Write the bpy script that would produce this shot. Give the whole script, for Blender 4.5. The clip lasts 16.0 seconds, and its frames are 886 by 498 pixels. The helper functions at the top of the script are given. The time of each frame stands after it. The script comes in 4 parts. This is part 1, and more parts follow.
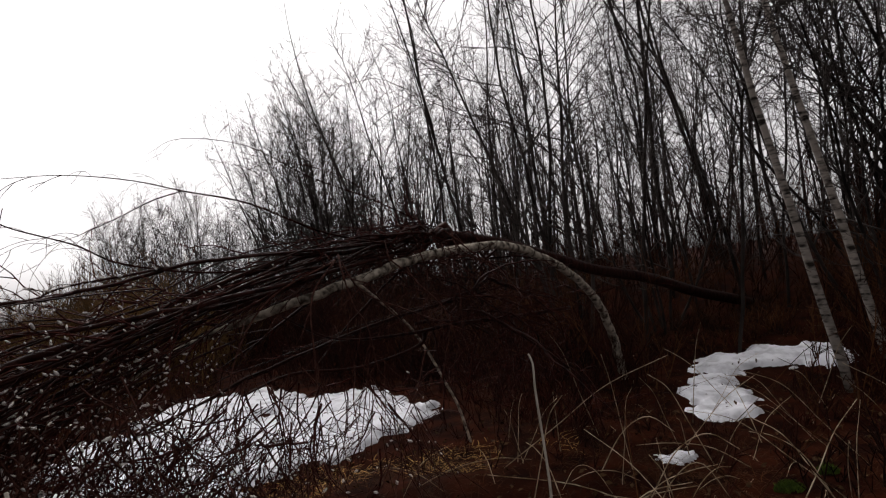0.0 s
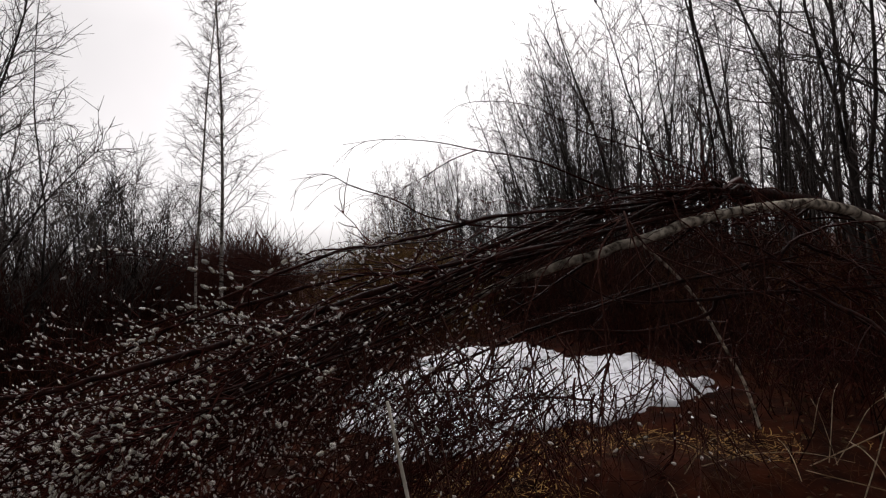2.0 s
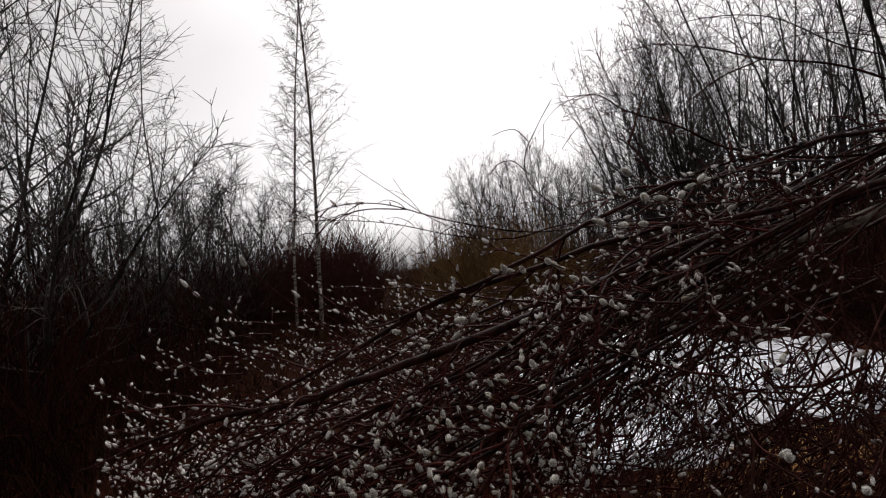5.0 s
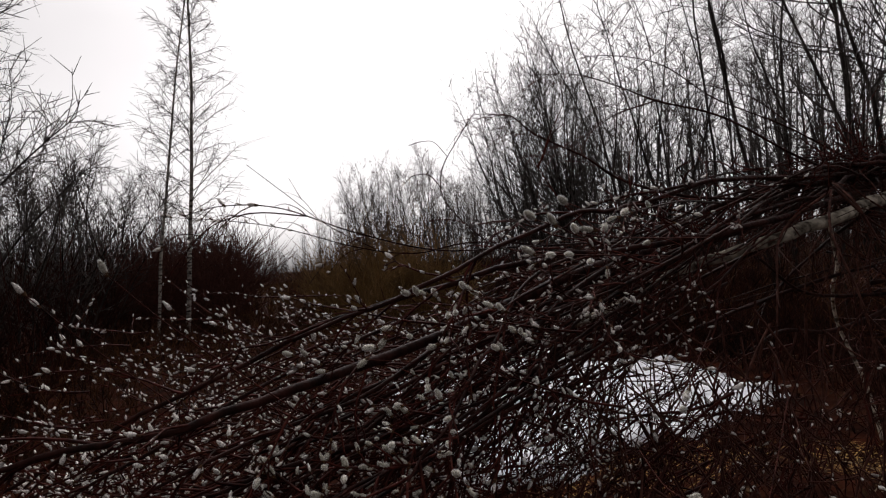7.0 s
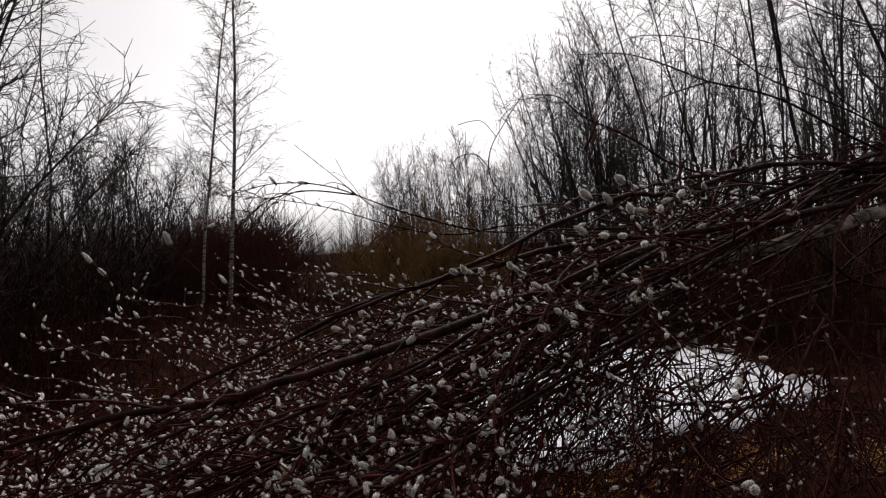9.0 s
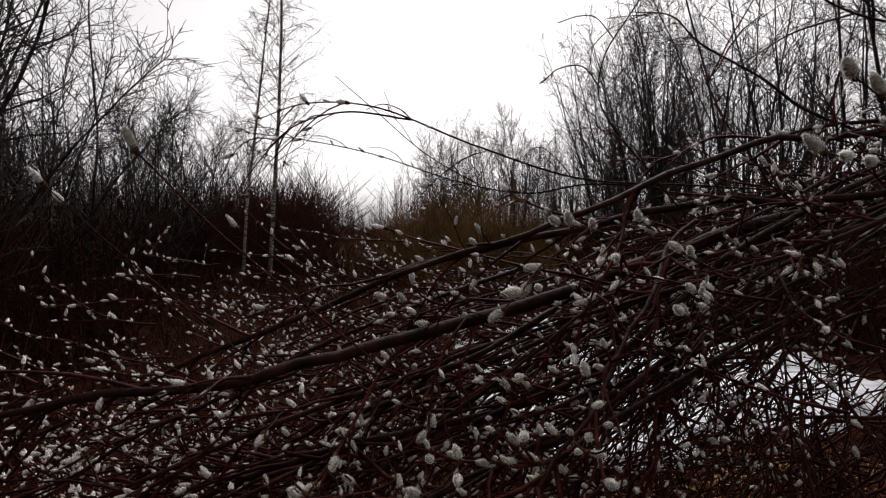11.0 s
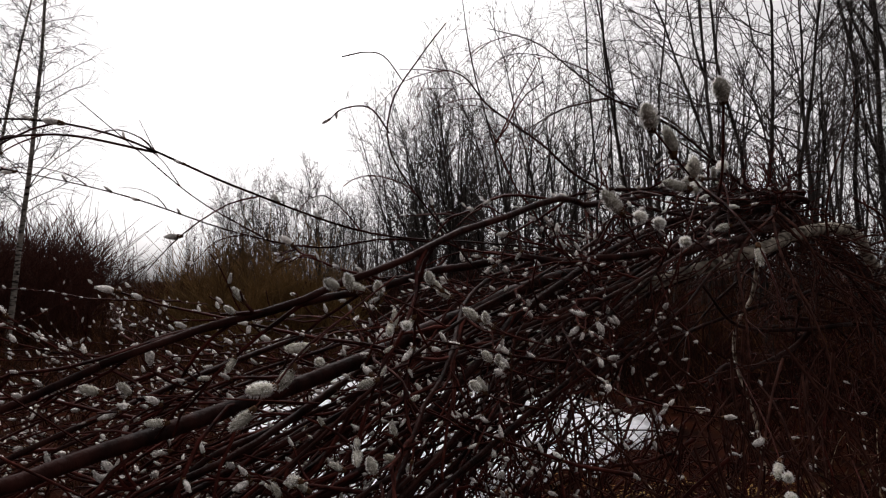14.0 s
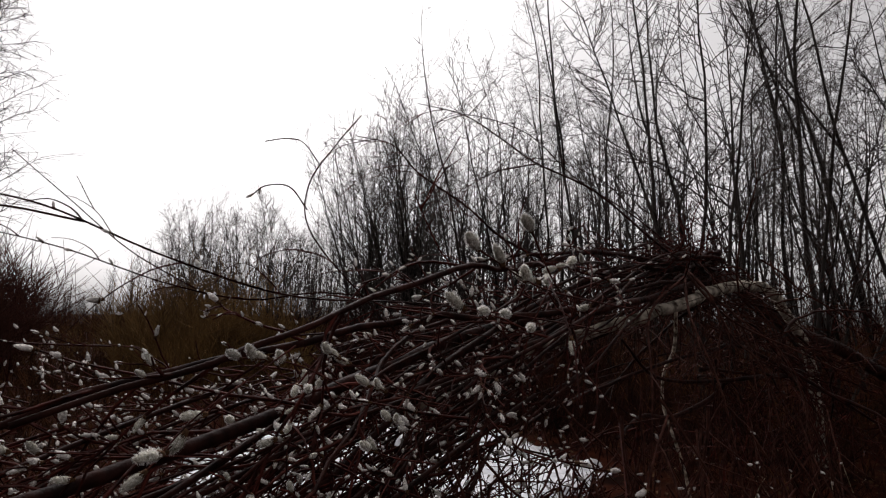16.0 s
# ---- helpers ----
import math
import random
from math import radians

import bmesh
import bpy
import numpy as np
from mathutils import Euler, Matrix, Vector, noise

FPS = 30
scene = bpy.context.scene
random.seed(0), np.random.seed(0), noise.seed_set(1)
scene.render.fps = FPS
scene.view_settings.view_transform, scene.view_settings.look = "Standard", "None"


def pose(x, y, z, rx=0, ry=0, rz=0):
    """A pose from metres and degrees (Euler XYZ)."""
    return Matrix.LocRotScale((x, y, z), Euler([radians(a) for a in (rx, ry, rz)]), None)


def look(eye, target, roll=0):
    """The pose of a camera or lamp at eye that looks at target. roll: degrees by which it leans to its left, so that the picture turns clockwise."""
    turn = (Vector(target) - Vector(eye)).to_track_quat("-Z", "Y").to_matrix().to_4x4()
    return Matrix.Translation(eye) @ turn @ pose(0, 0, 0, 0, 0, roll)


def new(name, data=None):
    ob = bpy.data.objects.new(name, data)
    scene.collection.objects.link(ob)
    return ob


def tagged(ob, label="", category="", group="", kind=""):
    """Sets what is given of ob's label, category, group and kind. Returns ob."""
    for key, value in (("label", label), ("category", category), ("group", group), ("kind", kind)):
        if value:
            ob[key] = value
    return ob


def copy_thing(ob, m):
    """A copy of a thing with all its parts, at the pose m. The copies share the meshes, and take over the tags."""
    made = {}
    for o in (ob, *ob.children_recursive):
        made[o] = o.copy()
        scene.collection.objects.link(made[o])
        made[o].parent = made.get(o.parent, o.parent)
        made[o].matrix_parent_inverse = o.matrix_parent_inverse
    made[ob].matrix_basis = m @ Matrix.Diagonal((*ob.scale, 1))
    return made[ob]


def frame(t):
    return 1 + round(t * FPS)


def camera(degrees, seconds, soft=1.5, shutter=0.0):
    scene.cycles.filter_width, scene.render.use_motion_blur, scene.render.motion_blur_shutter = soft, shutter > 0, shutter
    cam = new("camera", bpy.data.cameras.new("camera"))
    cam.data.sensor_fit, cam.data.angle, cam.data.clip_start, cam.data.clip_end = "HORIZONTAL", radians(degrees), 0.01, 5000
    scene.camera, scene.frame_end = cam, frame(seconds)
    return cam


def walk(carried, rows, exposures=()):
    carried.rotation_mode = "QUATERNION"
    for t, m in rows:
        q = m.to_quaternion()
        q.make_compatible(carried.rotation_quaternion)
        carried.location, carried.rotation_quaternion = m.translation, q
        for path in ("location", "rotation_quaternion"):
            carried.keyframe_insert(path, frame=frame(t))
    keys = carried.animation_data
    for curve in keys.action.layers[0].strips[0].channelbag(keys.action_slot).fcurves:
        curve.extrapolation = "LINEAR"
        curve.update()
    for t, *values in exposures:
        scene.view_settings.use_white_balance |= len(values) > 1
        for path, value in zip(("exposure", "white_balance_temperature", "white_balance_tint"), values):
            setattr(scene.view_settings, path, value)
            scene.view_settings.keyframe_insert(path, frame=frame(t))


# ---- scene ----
cam = camera(79.1, 16.0, soft=1.2)
PATH = [
    (0.0, pose(-0.008, -0.015, 1.624, 93.04, 6.57, 0.03)),
    (0.5, pose(-0.054, 0.056, 1.626, 92.15, 5.21, 2.62)),
    (1.0, pose(-0.145, 0.159, 1.626, 91.80, 3.12, 2.36)),
    (1.5, pose(-0.208, 0.204, 1.614, 91.33, 2.26, 8.19)),
    (2.0, pose(-0.248, -0.001, 1.608, 91.66, 4.29, 25.77)),
    (2.5, pose(-0.344, -0.039, 1.590, 90.12, 4.55, 39.65)),
    (3.0, pose(-0.403, -0.047, 1.590, 90.30, 8.20, 43.22)),
    (3.5, pose(-0.636, -0.029, 1.579, 91.54, 8.43, 43.52)),
    (4.0, pose(-0.996, -0.130, 1.575, 91.52, 9.37, 36.93)),
    (4.5, pose(-1.258, -0.007, 1.553, 92.14, 5.10, 34.70)),
    (5.0, pose(-1.402, 0.202, 1.547, 91.91, 7.34, 32.92)),
    (7.5, pose(-1.512, 0.274, 1.584, 91.43, 3.03, 19.52)),
    (8.0, pose(-1.521, 0.252, 1.578, 90.43, 3.53, 23.55)),
    (10.5, pose(-1.644, 0.347, 1.547, 89.76, 1.75, 24.79)),
    (11.0, pose(-1.772, 0.563, 1.506, 88.00, 0.23, 28.31)),
    (11.5, pose(-1.832, 0.719, 1.492, 84.96, 1.16, 29.17)),
    (12.0, pose(-1.875, 0.755, 1.496, 84.85, 2.60, 26.82)),
    (12.5, pose(-1.859, 0.766, 1.501, 86.86, 2.73, 22.37)),
    (13.0, pose(-1.806, 0.735, 1.513, 90.49, 1.44, 13.26)),
    (13.5, pose(-1.792, 0.741, 1.518, 92.96, 0.79, 8.55)),
    (14.0, pose(-1.785, 0.734, 1.522, 93.53, 0.44, 7.87)),
    (14.5, pose(-1.773, 0.716, 1.520, 93.54, -0.20, 7.06)),
    (15.0, pose(-1.751, 0.695, 1.521, 93.81, -0.39, 4.81)),
    (15.5, pose(-1.753, 0.688, 1.530, 94.89, -0.44, 4.75)),
    (16.0, pose(-1.679, 0.631, 1.570, 97.70, -0.82, 3.19)),
]
walk(cam, PATH, [(0.0, 0.1, 6620, 15), (4.5, 0.1, 6620, 15), (5.2, 0.02, 6620, 15), (7.5, 0.06, 6620, 15), (11.0, 0.15, 6620, 15), (12.5, 0.38, 6620, 15), (13.5, 0.3, 6620, 15), (14.5, 0.1, 6620, 15), (16.0, 0.05, 6620, 15)])

# ---- world, sun, exposure ----
world = bpy.data.worlds.new("overcast_sky")
scene.world = world
world.use_nodes = True
wn, wl = world.node_tree.nodes, world.node_tree.links
wn.clear()
sky = wn.new("ShaderNodeTexSky")
sky.sky_type = 'NISHITA'
sky.sun_disc = False
sky.sun_elevation, sky.sun_rotation = radians(52), radians(-22)
sky.air_density, sky.dust_density = 1.0, 5.0
hsv = wn.new("ShaderNodeHueSaturation")
hsv.inputs["Saturation"].default_value = 0.03
back = wn.new("ShaderNodeBackground")
back.inputs["Strength"].default_value = 0.113
wout = wn.new("ShaderNodeOutputWorld")
wl.new(sky.outputs[0], hsv.inputs["Color"])
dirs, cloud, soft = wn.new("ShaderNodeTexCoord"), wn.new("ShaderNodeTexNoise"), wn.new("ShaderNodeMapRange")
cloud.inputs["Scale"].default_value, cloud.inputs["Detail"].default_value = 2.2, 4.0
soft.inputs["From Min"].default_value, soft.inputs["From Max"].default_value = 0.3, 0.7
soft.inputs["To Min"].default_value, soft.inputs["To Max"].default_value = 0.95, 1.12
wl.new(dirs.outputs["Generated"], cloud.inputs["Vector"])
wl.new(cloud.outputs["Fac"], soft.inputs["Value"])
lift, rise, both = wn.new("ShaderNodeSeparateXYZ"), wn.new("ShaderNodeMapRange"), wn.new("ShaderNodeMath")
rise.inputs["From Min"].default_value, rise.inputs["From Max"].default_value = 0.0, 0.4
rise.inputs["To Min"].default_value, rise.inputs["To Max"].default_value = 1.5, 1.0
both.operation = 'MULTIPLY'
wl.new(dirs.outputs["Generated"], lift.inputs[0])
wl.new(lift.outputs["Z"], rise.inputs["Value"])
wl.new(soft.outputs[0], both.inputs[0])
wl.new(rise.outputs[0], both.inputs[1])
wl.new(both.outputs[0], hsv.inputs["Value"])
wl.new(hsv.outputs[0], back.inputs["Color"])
wl.new(back.outputs[0], wout.inputs["Surface"])

sun = new("sun", bpy.data.lights.new("sun", 'SUN'))
sun.data.energy, sun.data.angle, sun.data.color = 0.5, radians(25), (1.0, 0.97, 0.93)
sun.matrix_world = look((0, 0, 30), (Vector((0, 0, 30)) - Vector((math.sin(radians(-22)), math.cos(radians(-22)), math.tan(radians(52))))))


# ---- materials ----
def material(name, dark, light, scale=8.0, rough=0.85, bump=0.3, detail=6.0, low=0.35, high=0.65, stretch=(1, 1, 1), fine=60.0, vary=0.25, gloss=0.08, single=False):
    """Two-tone surface with grain at two scales, and a small change from piece to piece."""
    m = bpy.data.materials.new(name)
    m.use_nodes = True
    n, l = m.node_tree.nodes, m.node_tree.links
    p = n["Principled BSDF"]
    p.inputs["Roughness"].default_value = rough
    p.inputs["Specular IOR Level"].default_value = gloss
    co = n.new("ShaderNodeTexCoord")
    mp = n.new("ShaderNodeMapping")
    mp.inputs["Scale"].default_value = stretch
    l.new(co.outputs["Object"], mp.inputs[0])
    a = n.new("ShaderNodeTexNoise")
    a.inputs["Scale"].default_value, a.inputs["Detail"].default_value = scale, detail
    l.new(mp.outputs[0], a.inputs["Vector"])
    ramp = n.new("ShaderNodeValToRGB")
    ramp.color_ramp.elements[0].position, ramp.color_ramp.elements[0].color = low, (*dark, 1)
    ramp.color_ramp.elements[1].position, ramp.color_ramp.elements[1].color = high, (*light, 1)
    l.new(a.outputs["Fac"], ramp.inputs[0])
    b = n.new("ShaderNodeTexNoise")
    b.inputs["Scale"].default_value, b.inputs["Detail"].default_value = fine, 3.0
    l.new(mp.outputs[0], b.inputs["Vector"])
    info = n.new("ShaderNodeObjectInfo")
    add = n.new("ShaderNodeMath")
    add.operation = 'ADD'
    l.new(b.outputs["Fac"], add.inputs[0])
    isle = n.new("ShaderNodeNewGeometry")
    l.new(isle.outputs["Random Per Island"] if single else info.outputs["Random"], add.inputs[1])
    rng_ = n.new("ShaderNodeMapRange")
    rng_.inputs["From Max"].default_value = 1.5
    rng_.inputs["To Min"].default_value, rng_.inputs["To Max"].default_value = 1 - vary * 1.6, 1 + vary
    l.new(add.outputs[0], rng_.inputs["Value"])
    h = n.new("ShaderNodeHueSaturation")
    l.new(rng_.outputs[0], h.inputs["Value"])
    l.new(ramp.outputs[0], h.inputs["Color"])
    l.new(h.outputs[0], p.inputs["Base Color"])
    bp = n.new("ShaderNodeBump")
    bp.inputs["Strength"].default_value, bp.inputs["Distance"].default_value = bump, 0.02
    l.new(a.outputs["Fac"], bp.inputs["Height"])
    l.new(bp.outputs[0], p.inputs["Normal"])
    return m


M_BARK = material("dark_wet_bark", (0.0065, 0.0019, 0.0014), (0.034, 0.0098, 0.0070), 20, stretch=(1, 1, 0.4), gloss=0.06, rough=0.55, bump=0.7)
M_TREE = material("grey_brown_bark", (0.012, 0.0095, 0.0085), (0.046, 0.037, 0.033), 6, stretch=(1, 1, 0.3))
M_TWIG = material("brown_twig_bark", (0.012, 0.0026, 0.0019), (0.056, 0.0115, 0.0080), 30, gloss=0.05, rough=0.55, vary=0.4, single=True)
M_TREETWIG = material("grey_twig_bark", (0.030, 0.0245, 0.0225), (0.082, 0.068, 0.062), 3)
M_RED = material("reddish_shoot_bark", (0.018, 0.005, 0.004), (0.070, 0.017, 0.012), 30)
M_ARCH = material("mottled_pale_bark", (0.040, 0.028, 0.020), (0.46, 0.40, 0.325), 17, low=0.36, high=0.60, bump=0.6, detail=12, vary=0.45, fine=14.0)
M_BIRCH = material("white_birch_bark", (0.022, 0.017, 0.014), (0.33, 0.29, 0.255), 6, low=0.36, high=0.54, stretch=(1, 1, 3.4), detail=12, vary=0.4, fine=5.0)
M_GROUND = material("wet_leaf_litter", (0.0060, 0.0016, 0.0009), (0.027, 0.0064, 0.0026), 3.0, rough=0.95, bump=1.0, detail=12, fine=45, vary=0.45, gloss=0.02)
M_SNOW = material("old_snow", (0.42, 0.42, 0.44), (0.80, 0.81, 0.845), 5.0, rough=0.6, bump=1.0, low=0.30, high=0.54, detail=9, vary=0.06)
M_GRASS = material("dead_brown_grass", (0.016, 0.0058, 0.0022), (0.074, 0.028, 0.0092), 2.0)
M_STRAW = material("pale_dry_straw", (0.14, 0.09, 0.05), (0.52, 0.42, 0.30), 12)
M_OCHREGRASS = material("ochre_trampled_grass", (0.12, 0.058, 0.019), (0.42, 0.25, 0.085), 5.0)
M_REDGRASS = material("rust_red_dead_grass", (0.05, 0.013, 0.004), (0.20, 0.052, 0.015), 6.0)
M_RUSTSTRAW = material("golden_brown_straw", (0.07, 0.031, 0.012), (0.28, 0.145, 0.056), 4.0)
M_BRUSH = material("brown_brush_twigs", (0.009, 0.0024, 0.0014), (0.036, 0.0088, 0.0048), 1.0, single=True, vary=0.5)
M_OCHRE = material("ochre_brush_twigs", (0.055, 0.029, 0.011), (0.20, 0.112, 0.040), 1.0)
M_RUST = material("rusty_brush_twigs", (0.016, 0.006, 0.003), (0.085, 0.034, 0.014), 1.0, single=True, vary=0.5)
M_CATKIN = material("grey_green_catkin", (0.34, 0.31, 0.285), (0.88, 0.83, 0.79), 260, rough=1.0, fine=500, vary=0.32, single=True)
# darker copy of the catkin colour: backlight on near catkins, put into the paint
M_BACKLIT = material("olive_grey_open_catkin", (0.20, 0.19, 0.145), (0.58, 0.55, 0.48), 260, rough=1.0, fine=500, vary=0.3)
# paler than the twig bark: light on hanging shoots put into the colour
M_SHOOT = material("grey_brown_shoot_bark", (0.028, 0.009, 0.0065), (0.085, 0.032, 0.023), 30, vary=0.35)
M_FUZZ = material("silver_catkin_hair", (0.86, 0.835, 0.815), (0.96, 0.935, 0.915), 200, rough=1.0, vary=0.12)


def let_through(m, share):
    """Thin hairs let part of the light through."""
    n, l = m.node_tree.nodes, m.node_tree.links
    p, out = n["Principled BSDF"], n["Material Output"]
    t, mix = n.new("ShaderNodeBsdfTranslucent"), n.new("ShaderNodeMixShader")
    l.new(p.inputs["Base Color"].links[0].from_socket, t.inputs["Color"])
    mix.inputs[0].default_value = share
    l.new(p.outputs[0], mix.inputs[1])
    l.new(t.outputs[0], mix.inputs[2])
    l.new(mix.outputs[0], out.inputs["Surface"])


let_through(M_FUZZ, 0.5)
M_PALE = material("bleached_stalk", (0.42, 0.38, 0.31), (0.74, 0.69, 0.60), 10)
M_SCALE = material("brown_bud_scale", (0.03, 0.016, 0.008), (0.12, 0.06, 0.03), 200)
M_LEAF = material("fallen_brown_leaf", (0.022, 0.011, 0.005), (0.085, 0.046, 0.02), 20)
M_MOSS = material("green_moss", (0.030, 0.050, 0.008), (0.09, 0.14, 0.02), 20)


# ---- mesh helpers ----
class Geo:
    """Vertices and faces that become one mesh."""

    def __init__(self):
        self.v, self.f, self.m = [], [], []

    def tube(self, pts, r0, r1, sides=4, mat=0, power=1.0):
        n = len(pts)
        base = len(self.v)
        ref = Vector((0.31, 0.52, 0.79))
        for i, p in enumerate(pts):
            t = pts[min(i + 1, n - 1)] - pts[max(i - 1, 0)]
            a = t.cross(ref)
            if a.length < 1e-6:
                a = t.cross(Vector((1, 0, 0)))
            a.normalize()
            b = t.cross(a).normalized()
            r = r1 + (r0 - r1) * (1 - i / (n - 1)) ** power
            for k in range(sides):
                w = 2 * math.pi * k / sides
                self.v.append(p + a * (r * math.cos(w)) + b * (r * math.sin(w)))
        for i in range(n - 1):
            for k in range(sides):
                q = (k + 1) % sides
                self.f.append((base + i * sides + k, base + i * sides + q, base + (i + 1) * sides + q, base + (i + 1) * sides + k))
                self.m.append(mat)
        if sides < 5:
            return
        self.f.append(tuple(base + k for k in reversed(range(sides))))
        self.f.append(tuple(base + (n - 1) * sides + k for k in range(sides)))
        self.m += [mat, mat]

    def add(self, verts, faces, mat=0):
        base = len(self.v)
        self.v += verts
        self.f += [tuple(base + i for i in f) for f in faces]
        self.m += [mat] * len(faces)

    def mesh(self, name, *mats, smooth=True):
        me = bpy.data.meshes.new(name)
        me.from_pydata([tuple(p) for p in self.v], [], self.f)
        for m in mats:
            me.materials.append(m)
        me.polygons.foreach_set("material_index", self.m)
        me.polygons.foreach_set("use_smooth", [smooth] * len(self.f))
        me.update()
        return me


def part(name, geo, mats, parent=None, label=""):
    mats = mats if isinstance(mats, tuple) else (mats,)
    ob = new(name, geo.mesh(name, *mats))
    if parent:
        ob.parent = parent
    return tagged(ob, label=label)


def spline(points, n):
    """A smooth line of n points through the given places."""
    P = [Vector(p) for p in points]
    P = [P[0] * 2 - P[1]] + P + [P[-1] * 2 - P[-2]]
    out, segs = [], len(P) - 3
    for i in range(n):
        s = i / (n - 1) * segs
        k = min(int(s), segs - 1)
        t = s - k
        a, b, c, d = P[k:k + 4]
        out.append(0.5 * (2 * b + (c - a) * t + (2 * a - 5 * b + 4 * c - d) * t * t + (3 * b - a - 3 * c + d) * t ** 3))
    return out


def grow(r, start, way, length, n, wander=0.12, lift=0.0):
    """A wandering shoot of n points; lift bends it up, or down if negative."""
    p, d = Vector(start), Vector(way).normalized()
    pts = [p.copy()]
    for _ in range(n - 1):
        d = (d + Vector((r.gauss(0, wander), r.gauss(0, wander), r.gauss(0, wander) + lift))).normalized()
        p = p + d * (length / (n - 1))
        pts.append(p.copy())
    return pts


def along(pts, u):
    s = u * (len(pts) - 1)
    k = min(int(s), len(pts) - 2)
    return pts[k].lerp(pts[k + 1], s - k), (pts[k + 1] - pts[k]).normalized()


def aside(r, way, degrees):
    """A direction that leaves way by about that angle, to a random side."""
    q = Vector((r.gauss(0, 1), r.gauss(0, 1), r.gauss(0, 1)))
    q = (q - way * q.dot(way)).normalized()
    a = radians(degrees)
    return way * math.cos(a) + q * math.sin(a)


def smooth(a, b, x):
    t = min(1.0, max(0.0, (x - a) / (b - a)))
    return t * t * (3 - 2 * t)


# the open ride runs along RIDE; OUT points to its right-hand side
RIDE, OUT = Vector((-0.64, 0.768, 0)), Vector((0.768, 0.64, 0))


def place(ahead, out):
    return RIDE.x * ahead + OUT.x * out, RIDE.y * ahead + OUT.y * out


def gz(x, y):
    """Height of the ground."""
    out = x * OUT.x + y * OUT.y
    ahead = x * RIDE.x + y * RIDE.y
    z = 1.2 * smooth(6.5, 14, out) + 0.3 * smooth(14, 40, out) + 0.3 * smooth(-5, -9, out) + 1.6 * smooth(-9, -40, out)
    z += 1.2 * smooth(70, 260, ahead)
    far = math.hypot(x, y)
    z += noise.noise(Vector((x * 0.35, y * 0.35, 3.1))) * 0.10 * smooth(0.5, 3, far) + noise.noise(Vector((x * 1.6, y * 1.6, 7.7))) * 0.035
    z += noise.noise(Vector((x * 0.05, y * 0.05, 1.3))) * 0.5 * smooth(15, 60, far)
    z += 0.16 * math.exp(-(((x + 0.6) / 1.3) ** 2 + ((y - 3.9) / 0.55) ** 2))
    return z


# ---- ground ----
def make_ground():
    g = Geo()
    rings = [0.0] + [0.25 * 1.075 ** i for i in range(110)]
    seg = 150
    cx, cy = -1.0, 3.0
    for rad in rings:
        for k in range(seg):
            w = 2 * math.pi * k / seg
            x, y = cx + rad * math.cos(w), cy + rad * math.sin(w)
            g.v.append(Vector((x, y, gz(x, y))))
    for i in range(len(rings) - 1):
        for k in range(seg):
            q = (k + 1) % seg
            g.f.append((i * seg + k, (i + 1) * seg + k, (i + 1) * seg + q, i * seg + q))
            g.m.append(0)
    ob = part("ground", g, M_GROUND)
    return tagged(ob, "dark wet forest ground with brown leaf litter", "ground", kind="structure")


make_ground()


def make_snow(label, blobs, seed, thick=0.09):
    xs = [b[0] - b[2] for b in blobs] + [b[0] + b[2] for b in blobs]
    ys = [b[1] - b[2] for b in blobs] + [b[1] + b[2] for b in blobs]
    step = 0.05 if max(xs) - min(xs) > 1 else 0.015
    nx, ny = int((max(xs) - min(xs)) / step) + 5, int((max(ys) - min(ys)) / step) + 5
    x0, y0 = min(xs) - 2 * step, min(ys) - 2 * step
    size = max(b[2] for b in blobs)
    field = {}
    for i in range(nx):
        for j in range(ny):
            x, y = x0 + i * step, y0 + j * step
            d = max(1 - math.hypot(x - bx, y - by) / br for bx, by, br in blobs)
            s = 1 / size
            d += 0.36 * noise.noise(Vector((x * 2.3 * s, y * 2.3 * s, seed))) + 0.26 * noise.noise(Vector((x * 6 * s, y * 6 * s, seed + 5)))
            d += 0.17 * noise.noise(Vector((x * 9, y * 9, seed + 9))) + 0.08 * noise.noise(Vector((x * 21, y * 21, seed + 3))) - 0.05
            field[i, j] = (x, y, d)
    g, idx = Geo(), {}
    for i in range(nx - 1):
        for j in range(ny - 1):
            keys = ((i, j), (i + 1, j), (i + 1, j + 1), (i, j + 1))
            if max(field[k][2] for k in keys) <= 0:
                continue
            for k in keys:
                if k not in idx:
                    x, y, d = field[k]
                    h = thick * min(1, (max(d, 0) / 0.25)) ** 0.5 + 0.03 * noise.noise(Vector((x * 3, y * 3, seed))) + 0.022 * noise.noise(Vector((x * 9, y * 9, seed))) if d > 0 else -0.05
                    idx[k] = len(g.v)
                    g.v.append(Vector((x, y, gz(x, y) + h)))
            g.f.append(tuple(idx[k] for k in keys))
            g.m.append(0)
    ob = part("snow_patch", g, M_SNOW)
    return tagged(ob, label, "snow", "snow patches")


make_snow("wide melting patch of old snow behind the willow", [(-2.9, 5.1, 0.95), (-3.4, 6.6, 1.35), (-3.5, 8.0, 1.2), (-2.0, 6.1, 1.25), (-1.7, 7.3, 1.05), (-1.05, 6.6, 0.78), (-2.55, 4.5, 0.6)], 2.0)
make_snow("ragged patch of melting snow at the birch feet", [(2.58, 5.35, 0.30), (2.80, 5.88, 0.38), (3.02, 6.40, 0.25), (3.46, 6.98, 0.40), (4.05, 7.00, 0.40), (4.55, 6.80, 0.42)], 11.0, 0.07)
make_snow("small leftover lump of snow on wet litter", [(1.62, 4.26, 0.13), (1.72, 4.31, 0.10)], 21.0, 0.03)
